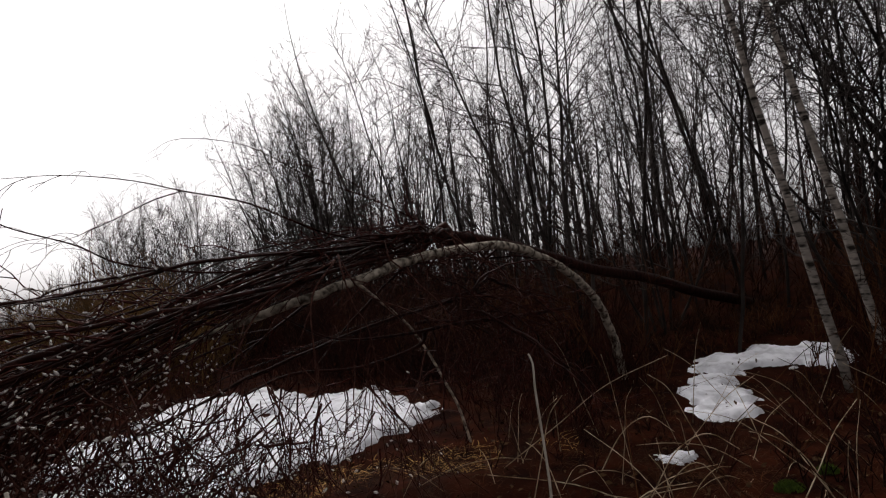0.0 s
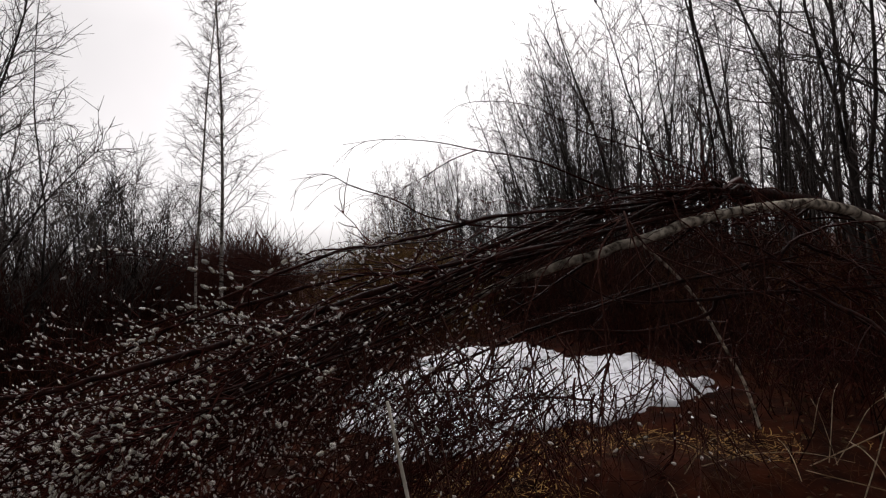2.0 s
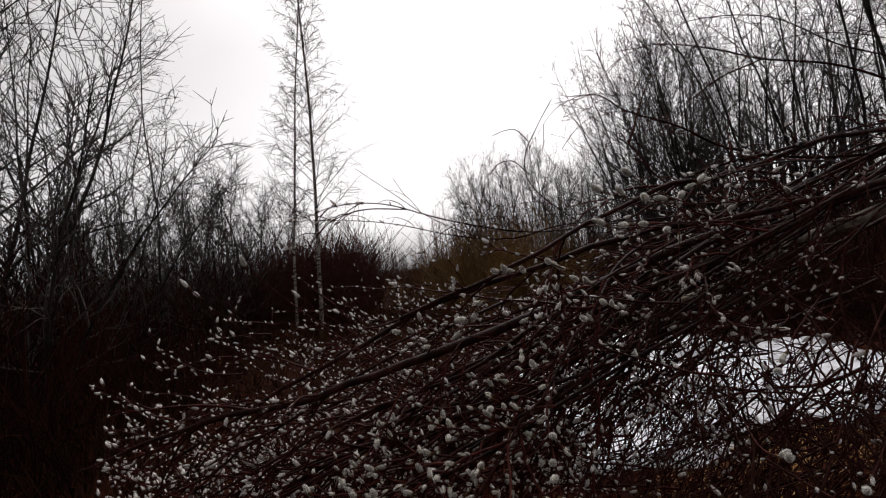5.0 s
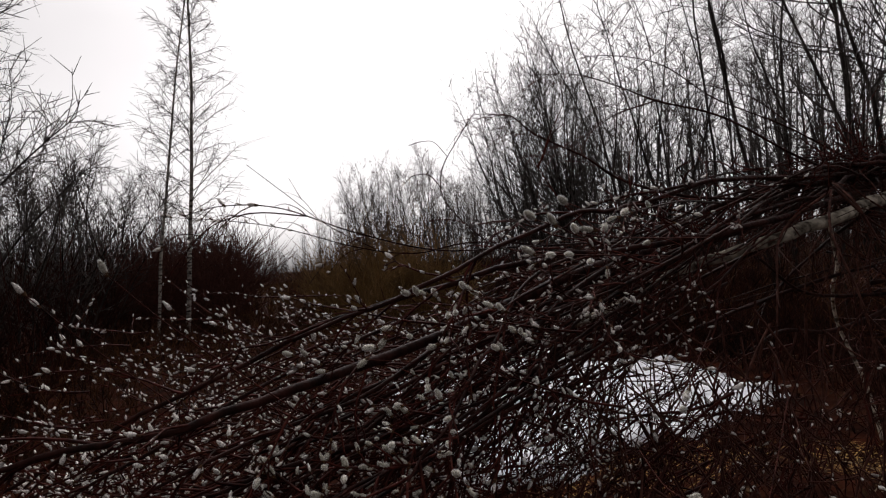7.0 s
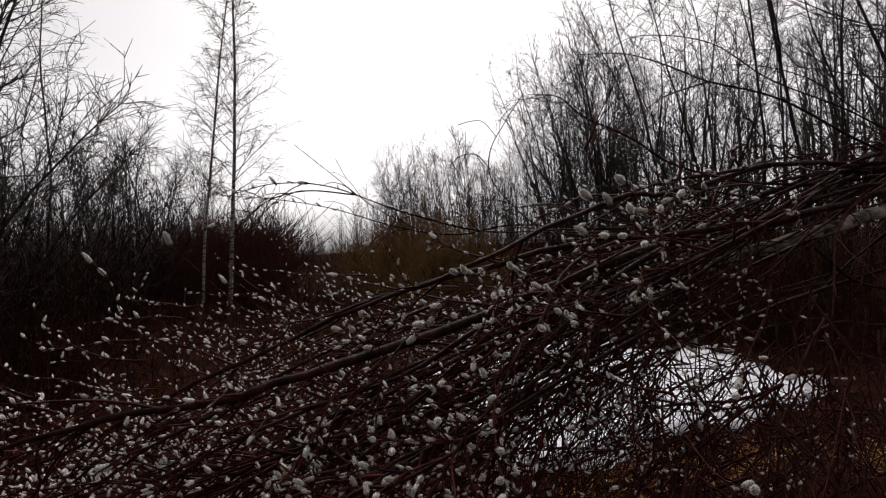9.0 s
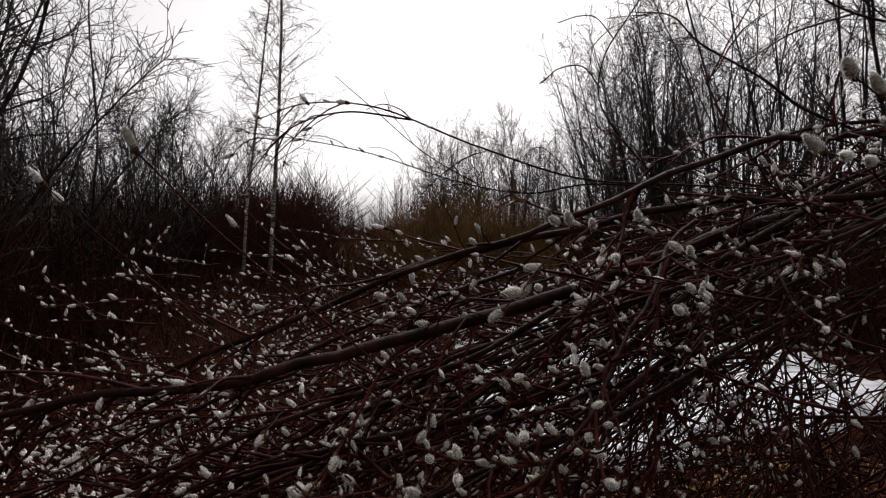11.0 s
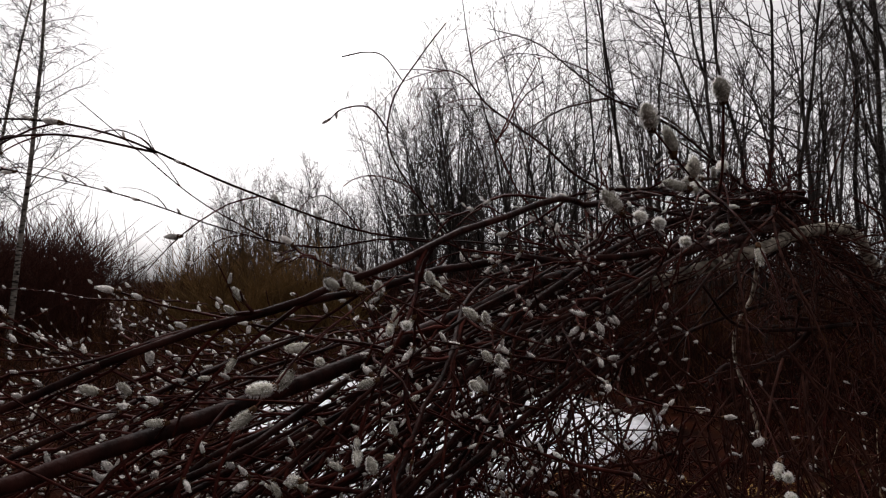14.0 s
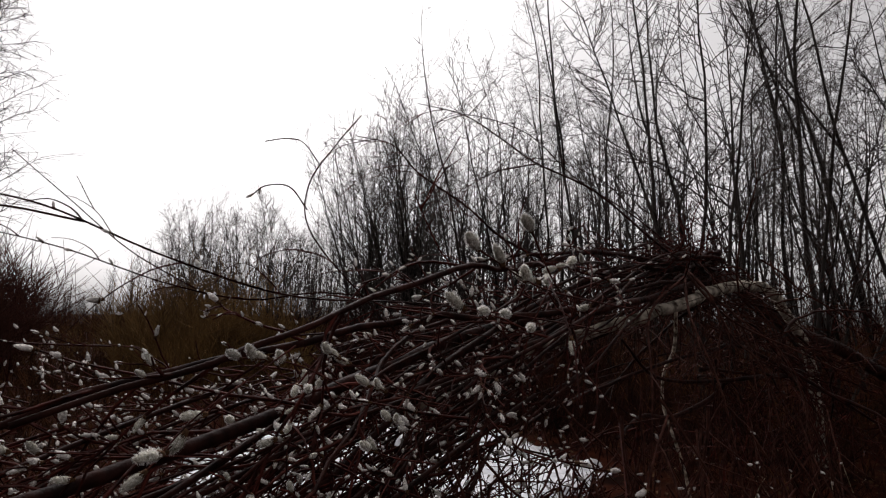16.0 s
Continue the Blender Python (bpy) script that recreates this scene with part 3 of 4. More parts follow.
# ---- the bent tree with pale bark ----
def make_bent_tree():
    ob = new("bent_tree")
    r = random.Random(90)
    g = Geo()
    pts = spline([(2.21, 7.05, -0.20), (2.16, 7.0, 0.20), (2.04, 6.82, 0.63), (1.86, 6.55, 1.02), (1.64, 6.24, 1.30), (1.15, 5.65, 1.66), (0.54, 4.85, 1.85), (-0.09, 4.08, 1.81), (-0.63, 3.59, 1.66), (-1.08, 3.30, 1.54), (-1.43, 3.11, 1.43), (-1.74, 2.92, 1.29), (-2.5, 2.65, 1.0)], 64)
    pts = [p + Vector((r.gauss(0, 0.006), r.gauss(0, 0.006), r.gauss(0, 0.006))) for p in pts]
    g.tube(pts, 0.058, 0.013, 9, power=0.75)
    part("trunk", g, M_ARCH, ob, "arched trunk with mottled pale bark")
    k = Geo()
    k.tube(spline([(-0.60, 3.57, 1.67), (-0.43, 4.10, 1.42), (-0.33, 4.60, 1.22), (-0.22, 4.95, 0.95), (-0.10, 5.05, 0.65), (0.0, 5.15, 0.38), (0.10, 5.25, -0.10)], 30), 0.010, 0.013, 7)
    part("prop_stem", k, M_ARCH, ob, "thin mottled stem that props the trunk")
    for points, rad in (([(1.22, 5.40, 1.18), (0.56, 4.90, 1.20), (0.02, 4.01, 1.27), (-0.26, 3.91, 1.25), (-0.73, 3.51, 1.30), (-0.99, 3.20, 1.50)], 0.020),
                        ([(-0.18, 3.95, 1.26), (-0.25, 4.02, 1.14), (-0.62, 3.62, 1.09), (-0.93, 3.12, 1.17), (-1.12, 2.82, 1.13)], 0.018)):
        b = Geo()
        b.tube(spline(points, 26), rad, 0.006, 6)
        part("branch", b, M_BARK, ob, "dark crooked branch under the arch")
    for u, way, length in ((0.30, (-0.9, 0.5, 0.5), 1.2), (0.42, (-0.8, -0.3, 0.35), 1.4), (0.5, (-0.7, 0.4, -0.5), 1.0), (0.6, (-0.8, -0.2, -0.6), 1.1), (0.7, (-0.9, 0.4, -0.3), 1.1), (0.8, (-0.9, -0.3, 0.2), 0.9)):
        b = Geo()
        p, d = along(pts, u)
        s = grow(r, p, way, length, 8, 0.08, -0.05)
        b.tube(s, 0.013, 0.004, 5)
        for i in range(8):
            q, e = along(s, 0.25 + 0.09 * i)
            b.tube(grow(r, q, aside(r, e, 40), length * r.uniform(0.2, 0.5), 5, 0.1, -0.05), 0.004, 0.002, 3)
        part("branch", b, M_BARK, ob)
    tagged(ob, "bent tree arching over with mottled pale bark", "tree")


make_bent_tree()


# ---- the toppled willow in catkin ----
willow = tagged(new("fallen_willow"), "toppled goat willow covered in silver catkins", "willow")
willow.matrix_basis = pose(6.3, 10.6, 0.25)
SHIFT = Vector((-6.3, -10.6, -0.25))
rw = random.Random(77)


def near_ok(p):
    """Keeps the willow's tips clear of the camera's path, trimmed to fit its views."""
    if p.z < gz(p.x, p.y) + 0.03:
        return False
    if p.z > 1.22 and p.x > -2.5 and p.y < 1.42:
        return False
    if p.x > -1.85 and p.y < 1.75 and p.z > 0.85:
        return False
    if p.x < -4.4 + 0.35 * noise.noise(p * 1.9) or p.x < -3.2 and p.y < 1.0 + 0.35 * (-3.2 - p.x):
        return False
    return p.y > 1.08 + 0.12 * max(0.0, p.x + 1.2) or p.z < 0.75 and p.y > 0.75 or p.x < -2.75 and p.y > 0.9


def cut(pts):
    out = []
    for p in pts:
        if not near_ok(p):
            break
        out.append(p)
    return out


def willow_part(name, geo, mats, label=""):
    geo.v = [p + SHIFT for p in geo.v]
    return part(name, geo, mats, willow, label)


SHOOTS = (
    ([(-2.50, 1.60, 1.22), (-2.55, 1.40, 1.40), (-2.58, 1.26, 1.51)], 1),
    ([(-2.62, 1.35, 1.22), (-2.66, 1.10, 1.46), (-2.66, 0.98, 1.575)], 2),
    ([(-2.30, 1.35, 1.25), (-2.37, 1.08, 1.48), (-2.39, 0.95, 1.60)], 1),
    ([(-1.95, 1.45, 1.53), (-1.99, 1.30, 1.47), (-2.04, 1.23, 1.40)], 4),
    ([(-1.97, 1.32, 1.49), (-1.99, 1.24, 1.46), (-2.00, 1.19, 1.43)], 1),
    ([(-1.90, 1.60, 1.45), (-1.96, 1.48, 1.50), (-2.01, 1.39, 1.515)], 4),
    ([(-2.15, 1.70, 1.30), (-2.25, 1.50, 1.35), (-2.33, 1.38, 1.38)], 2),
    ([(-1.36, 1.72, 1.60), (-1.50, 1.47, 1.605), (-1.60, 1.30, 1.615), (-1.675, 1.18, 1.645)], 3),
    ([(-1.56, 1.37, 1.61), (-1.59, 1.27, 1.63), (-1.62, 1.18, 1.665)], 1),
    ([(-1.44, 1.72, 1.56), (-1.58, 1.42, 1.575), (-1.69, 1.24, 1.585)], 3),
    ([(-1.80, 1.75, 1.42), (-1.86, 1.57, 1.48), (-1.90, 1.46, 1.52)], 3),
    ([(-1.72, 1.75, 1.40), (-1.80, 1.58, 1.44), (-1.84, 1.48, 1.47)], 3),
    ([(-1.72, 1.85, 1.32), (-1.79, 1.72, 1.36), (-1.83, 1.64, 1.39)], 4),
    ([(-1.75, 1.70, 1.30), (-1.81, 1.57, 1.34), (-1.84, 1.50, 1.37)], 2),
    ([(-1.45, 2.25, 1.36), (-1.52, 2.14, 1.40), (-1.56, 2.07, 1.42)], 3),
    ([(-1.35, 1.90, 1.35), (-1.42, 1.60, 1.30), (-1.45, 1.48, 1.25)], 3),
    ([(-1.20, 1.80, 1.20), (-1.30, 1.50, 1.10), (-1.36, 1.35, 1.05)], 3),
    ([(-1.55, 1.65, 1.10), (-1.50, 1.40, 1.12), (-1.45, 1.26, 1.15)], 2),
)
catkins = []     # places, directions and sizes


def dress(pts, r, every=0.05, size=1.0, start=0.25):
    """Sets catkins along a shoot."""
    n = len(pts)
    length = sum((pts[i + 1] - pts[i]).length for i in range(n - 1))
    k = max(1, int(length * (1 - start) / every))
    for i in range(k):
        p, d = along(pts, start + (1 - start) * (i + r.uniform(0.3, 0.9)) / k)
        way = (aside(r, d, r.uniform(20, 55)) + Vector((0, 0, 0.35))).normalized()
        catkins.append((p, way, size * r.uniform(0.6, 1.2)))


def branch_out(pts, r, twig_geo, count, reach, droop, catkin_share, u0=0.3, dense=0.055):
    for i in range(count):
        u = u0 + (1 - u0) * (i + r.random()) / count
        p, d = along(pts, u)
        length = reach * r.uniform(0.45, 1.2)
        s = cut(grow(r, p, aside(r, d, r.uniform(14, 42)), length, 8, 0.16, droop))
        if len(s) < 3:
            continue
        twig_geo.tube(s, 0.0045, 0.0018, 4)
        if r.random() < catkin_share:
            dress(s, r, dense, 1.0, 0.35)
        for k in range(3):
            q, e = along(s, r.uniform(0.25, 0.95))
            tw = cut(grow(r, q, aside(r, e, r.uniform(25, 50)), length * r.uniform(0.2, 0.5), 5, 0.18, droop * 0.7))
            if len(tw) > 2:
                twig_geo.tube(tw, 0.0032, 0.0016, 3)
                if r.random() < catkin_share:
                    dress(tw, r, dense, 1.0, 0.3)


def make_willow():
    r = rw
    twigs, veil = Geo(), Geo()
    # the main trunk, from its roots to the crown of stems
    g = Geo()
    main = spline([(6.3, 10.6, 0.25), (5.13, 9.3, 0.62), (3.96, 8.5, 0.94), (2.93, 7.7, 1.28), (1.95, 6.9, 1.50), (1.25, 6.2, 1.72), (0.62, 5.45, 1.90), (0.06, 4.75, 2.00)], 40)
    g.tube(main, 0.10, 0.05, 8)
    willow_part("trunk", g, M_BARK, "dark leaning trunk")
    # stems fan out to the ride
    for i in range(27):
        f = (i + r.random()) / 27
        p0, _ = along(main, 0.84 + 0.16 * r.random())
        far = i % 4 == 0
        ex, ey = (r.uniform(-4.3, -3.0) if far else r.uniform(-3.7, -2.0)), 1.15 + 2.0 * r.random() ** 1.3
        ez = 0.15 + 0.35 * r.random() if far else 0.25 + 0.95 * f * r.uniform(0.6, 1.0)
        if f < 0.11:     # these run behind the pale trunk
            a = Vector((r.uniform(0.1, 0.5), r.uniform(4.5, 4.8), 1.50 + 0.3 * f))
            b = Vector((r.uniform(-1.0, -0.8), r.uniform(3.65, 4.1), 1.25 + 0.5 * f))
            c = Vector((r.uniform(-2.0, -1.6), r.uniform(3.0, 3.4), 0.95 + 0.6 * f))
            ey = r.uniform(2.0, 3.1)
        else:            # and these lie over it
            p0 = Vector((0.06 + r.gauss(0, 0.05), 4.75 + r.gauss(0, 0.05), 1.98 + r.gauss(0, 0.03)))
            a = Vector((r.uniform(-0.42, -0.15), r.uniform(3.95, 4.40), 1.84 + 0.20 * f + r.gauss(0, 0.02)))
            b = Vector((r.uniform(-1.0, -0.7), r.uniform(3.1, 3.7), 1.66 + 0.27 * f + r.gauss(0, 0.025)))
            c = Vector((r.uniform(-1.80, -1.5), 0.5 * b.y + 0.5 * ey + r.gauss(0, 0.15), 1.34 + 0.22 * f + r.gauss(0, 0.03)))
            if far:
                c.z -= 0.08
        e = Vector((ex, ey, ez))
        m = c.lerp(e, 0.55) + Vector((0, 0, -0.10 if far else 0.07))
        pts = cut(spline([p0, p0.lerp(a, 0.5) + Vector((0, 0, 0.02)), a, b, c, m, e], 40))
        if len(pts) < 14:
            continue
        ph = r.random() * 9
        pts = [p + Vector((0.05 * noise.noise(Vector((k * 0.25, ph, 0))), 0.07 * noise.noise(Vector((k * 0.22, ph, 4))), 0.05 * noise.noise(Vector((k * 0.26, ph, 8))) + 0.020 * noise.noise(Vector((k * 0.9, ph, 2))))) for k, p in enumerate(pts)]
        s = Geo()
        s.tube(pts, 0.007 + 0.012 * r.random() ** 1.4, 0.0028, 6)
        stem = willow_part("stem", s, M_BARK)
        spray = Geo()
        branch_out(pts, r, spray, 13, 0.5, -0.04, 0.85, 0.58)
        branch_out(pts, r, spray, 9, 0.45, 0.0, 0.0, 0.12)
        spray.v = [p + SHIFT for p in spray.v]
        tagged(part("twig_spray", spray, M_RED if i % 2 == 0 else M_TWIG, stem), kind="stuff")
    # the thick limb in front
    g = Geo()
    limb = spline([(-1.05, 3.45, 1.66), (-1.64, 2.63, 1.54), (-1.94, 2.14, 1.43), (-2.22, 1.72, 1.32), (-2.41, 1.44, 1.27), (-2.58, 1.24, 1.23), (-2.86, 1.06, 1.19), (-3.3, 0.95, 1.06)], 44)
    g.tube([p + Vector((0, 0, 0.014 * noise.noise(Vector((k * 0.35, 3.3, 0))))) for k, p in enumerate(limb)], 0.0235, 0.0040, 9, power=0.95)
    willow_part("limb", g, M_BARK, "thick dark limb")
    branch_out(limb, r, twigs, 26, 0.55, -0.04, 0.8, 0.25)
    # long crooked stems beside the limb
    for points, rad in (
            ([(-0.35, 3.95, 1.90), (-0.9, 3.3, 1.84), (-1.26, 2.96, 1.72), (-1.72, 2.36, 1.47), (-2.09, 1.80, 1.15), (-2.52, 1.37, 1.05), (-2.9, 1.15, 0.9)], 0.018),
            ([(-0.36, 3.9, 1.82), (-1.07, 2.78, 1.65), (-1.53, 2.43, 1.59), (-1.96, 2.08, 1.56), (-2.39, 1.73, 1.43), (-2.82, 1.40, 1.23), (-3.3, 1.2, 1.0)], 0.015),
            ([(0.02, 4.70, 1.98), (-0.36, 3.93, 1.94), (-0.79, 3.32, 1.87), (-1.17, 2.76, 1.85), (-1.48, 2.31, 1.75), (-1.73, 1.94, 1.69), (-2.0, 1.61, 1.55), (-2.3, 1.35, 1.42)], 0.0135)):
        g = Geo()
        pts = spline(points, 46)
        pts = [p + Vector((0.02 * noise.noise(Vector((k * 0.3, rad * 900, 0))), 0.02 * noise.noise(Vector((k * 0.3, rad * 900, 5))), 0.02 * noise.noise(Vector((k * 0.4, rad * 900, 9))))) for k, p in enumerate(pts)]
        g.tube(pts, rad, 0.005, 8)
        willow_part("limb", g, M_BARK, "long crooked dark stem")
        branch_out(pts, r, twigs, 16, 0.42, -0.02, 0.7, 0.3)
    for i in range(20):
        o, u = Vector((r.gauss(0, 0.28), r.gauss(0, 0.22), r.uniform(-0.30, 0.03))), r.uniform(0.0, 0.35)
        bend = Vector((r.gauss(0, 0.25), r.gauss(-0.05, 0.22), r.uniform(-0.45, 0.04)))
        line = [along(limb, u + (1 - u) * k / 9)[0] + o + bend * (k / 9) ** 1.5 + Vector((r.gauss(0, 0.018), r.gauss(0, 0.018), r.gauss(0, 0.018))) for k in range(10)]
        pts = cut(spline(line, 34))
        if len(pts) < 12:
            continue
        g = Geo()
        g.tube(pts, r.uniform(0.004, 0.0095), 0.0025, 6)
        willow_part("stem", g, M_BARK)
        branch_out(pts, r, twigs, 10, 0.35, -0.02, 0.9, 0.3, 0.045)
    # free twigs against the sky
    free = (
        ([(-0.40, 3.90, 1.92), (-0.74, 3.45, 2.00), (-1.10, 3.16, 2.19), (-1.40, 2.96, 2.27), (-1.56, 2.76, 2.31), (-1.71, 2.47, 2.30), (-1.86, 2.26, 2.26)], 0.0085, 0),
        ([(-1.40, 2.96, 2.27), (-1.58, 2.98, 2.24), (-1.70, 2.84, 2.14), (-1.79, 2.68, 2.05), (-1.92, 2.50, 1.96)], 0.006, 0),
        ([(-0.95, 3.15, 1.78), (-1.30, 2.85, 1.80), (-1.56, 2.60, 1.87), (-1.70, 2.49, 1.97), (-1.86, 2.33, 2.05), (-1.93, 2.23, 2.11), (-2.03, 2.17, 2.12)], 0.008, 0),
        ([(-1.60, 2.5, 1.62), (-1.88, 2.07, 1.62), (-2.07, 1.77, 1.62), (-2.24, 1.58, 1.68), (-2.42, 1.49, 1.76), (-2.58, 1.45, 1.78), (-2.76, 1.48, 1.77)], 0.0040, 1),
        ([(-2.36, 1.52, 1.735), (-2.47, 1.45, 1.75), (-2.58, 1.42, 1.73), (-2.68, 1.42, 1.68)], 0.003, 1),
        ([(-1.8, 2.7, 1.62), (-2.16, 2.41, 1.66), (-2.38, 2.30, 1.63), (-2.59, 2.19, 1.67), (-2.83, 2.06, 1.76), (-2.99, 1.91, 1.80), (-3.15, 1.75, 1.82)], 0.0045, 1),
        ([(-2.50, 2.25, 1.64), (-2.68, 2.14, 1.76), (-2.82, 2.05, 1.90), (-2.94, 1.98, 2.02)], 0.003, 0),
        ([(-1.70, 2.3, 1.50), (-1.86, 2.02, 1.54), (-1.93, 1.81, 1.63), (-2.0, 1.66, 1.74), (-1.99, 1.60, 1.82), (-1.94, 1.60, 1.90), (-1.90, 1.63, 1.97)], 0.0028, 0),
        ([(-2.0, 1.63, 1.78), (-2.03, 1.61, 1.82), (-2.08, 1.62, 1.825), (-2.11, 1.63, 1.81)], 0.0022, 2),
        ([(-1.97, 1.60, 1.86), (-2.0, 1.59, 1.90), (-2.03, 1.58, 1.905), (-2.07, 1.58, 1.90)], 0.0015, 3),
        ([(0.05, 4.75, 2.05), (-0.11, 4.78, 2.12), (-0.55, 4.50, 2.36), (-0.99, 4.23, 2.55), (-1.34, 3.94, 2.76), (-1.74, 3.73, 2.81), (-1.95, 3.65, 2.70)], 0.009, 0),
        ([(-0.45, 4.55, 2.32), (-0.82, 4.33, 2.58), (-1.31, 4.20, 2.68), (-1.80, 4.20, 2.46)], 0.006, 0),
        ([(0.06, 4.75, 2.0), (-0.50, 3.72, 1.91), (-1.15, 2.79, 1.85), (-1.44, 2.36, 1.79), (-1.62, 2.24, 1.76), (-1.81, 2.32, 1.71), (-2.08, 2.49, 1.65)], 0.012, 1),
        ([(-1.25, 2.3, 1.72), (-1.40, 1.8, 1.70), (-1.53, 1.5, 1.66), (-1.60, 1.35, 1.62)], 0.005, 1),
    )
    for points, rad, cats in free:
        s = Geo()
        pts = spline(points, 34)
        s.tube(pts, rad * (0.75 if rad < 0.008 else 0.9), 0.0012, 5)
        willow_part("branch", s, M_BARK)
        if cats == 3:
            continue
        if cats == 2:
            for k in range(2):
                p, d = along(pts, 0.99 - 0.2 * k)
                catkins.append((p, (aside(r, d, 25) + Vector((0, 0, -0.3))).normalized(), 0.7))
            continue
        for i in range(5 if cats else 8 if rad > 0.005 else 1):
            p, d = along(pts, 0.35 + 0.13 * i if cats else 0.42 + 0.07 * i)
            tw = grow(r, p, aside(r, d, 40) + Vector((-0.3, -0.1, 0.35)), r.uniform(0.10, 0.30), 9, 0.07, -0.15)
            twigs.tube(tw, 0.0019, 0.0009, 3)
            if not cats:
                q, e = along(tw, r.uniform(0.3, 0.8))
                twigs.tube(grow(r, q, aside(r, e, 40), r.uniform(0.06, 0.16), 4, 0.12, -0.05), 0.0018, 0.001, 3)
            if cats and r.random() < 0.7:
                dress(tw, r, 0.08, 1.0, 0.5)
        if cats:
            dress(pts, r, 0.11, 1.0, 0.35)
    # low sprays full of catkins at the crown's tip
    spray = Geo()
    for i in range(330):
        x = -1.35 - 3.5 * r.random() ** 1.05
        y = r.uniform(0.95, 3.0)
        top = 1.46 - 0.50 * max(0.0, -3.2 - x)
        if y < 1.5 and x > -2.7:
            top = min(top, 1.2)
        if -x / y < 0.63:
            top = min(top, 1.05)
        p = Vector((x, y, r.uniform(0.15, max(0.3, top))))
        if not near_ok(p) or -3.3 < x < -1.9 and y < 1.95 and p.z > 0.85 and r.random() < 0.7:
            continue
        s = cut(grow(r, p, (-0.8 + r.gauss(0, 0.25), -0.25 + r.gauss(0, 0.35), r.gauss(0.0, 0.28)), r.uniform(0.3, 0.65), 7, 0.1, 0.02))
        if len(s) < 4:
            continue
        spray.tube(s, 0.0042, 0.0016, 4)
        dress(s, r, 0.046, 1.05, 0.15)
        for k in range(3):
            q, e = along(s, r.uniform(0.1, 0.9))
            tw = cut(grow(r, q, aside(r, e, r.uniform(25, 55)), r.uniform(0.10, 0.26), 5, 0.1, 0.03))
            if len(tw) > 2:
                spray.tube(tw, 0.0026, 0.0013, 3)
                dress(tw, r, 0.05, 1.05, 0.3)
    for i in range(130):
        f = r.random()
        p = Vector((-2.9 - 0.95 * f + r.gauss(0, 0.08), 0.85 + 0.3 * f + 0.5 * r.random(), r.uniform(0.25, 1.18 - 0.50 * f)))
        s = [q for q in grow(r, p, (-0.8 + r.gauss(0, 0.25), -0.2 + r.gauss(0, 0.3), r.gauss(-0.05, 0.22)), r.uniform(0.2, 0.42), 6, 0.1, 0.02) if q.y > (-q.x - 0.344) / 2.94 - 0.02]
        if len(s) < 3:
            continue
        spray.tube(s, 0.0035, 0.0015, 3)
        dress(s, r, 0.045, 1.0, 0.1)
    for i in range(260):
        x = r.uniform(-3.9, -1.9)
        p = Vector((x, r.uniform(1.0, 2.2), r.uniform(0.35, 1.02 - 0.25 * max(0.0, -3.0 - x))))
        s = cut(grow(r, p, (-0.8 + r.gauss(0, 0.3), -0.2 + r.gauss(0, 0.4), r.gauss(0.05, 0.25)), r.uniform(0.2, 0.42), 6, 0.1, 0.02))
        if len(s) > 3:
            spray.tube(s, 0.0035, 0.0015, 3)
            dress(s, r, 0.05, 1.0, 0.1)
    for i in range(150):
        x, y = r.uniform(-4.2, -2.5), r.uniform(1.7, 3.4)
        p = Vector((x, y, r.uniform(0.75, 1.44 - 0.45 * max(0.0, -3.3 - x))))
        s = cut(grow(r, p, (-0.8 + r.gauss(0, 0.3), -0.2 + r.gauss(0, 0.4), r.gauss(0.05, 0.25)), r.uniform(0.25, 0.5), 6, 0.1, 0.02))
        if len(s) > 3:
            spray.tube(s, 0.0035, 0.0015, 3)
            dress(s, r, 0.05, 1.0, 0.1)
    tagged(willow_part("catkin_spray", spray, M_TWIG), kind="stuff")
    # the knot from which a few shoots fall to the far side
    g = Geo()
    g.tube(spline([(0.16, 4.80, 1.84), (0.10, 4.77, 1.94), (0.05, 4.74, 2.03), (0.02, 4.72, 2.09)], 10), 0.085, 0.060, 9)
    willow_part("knot", g, M_BARK, "dark broken stub where the stems part")
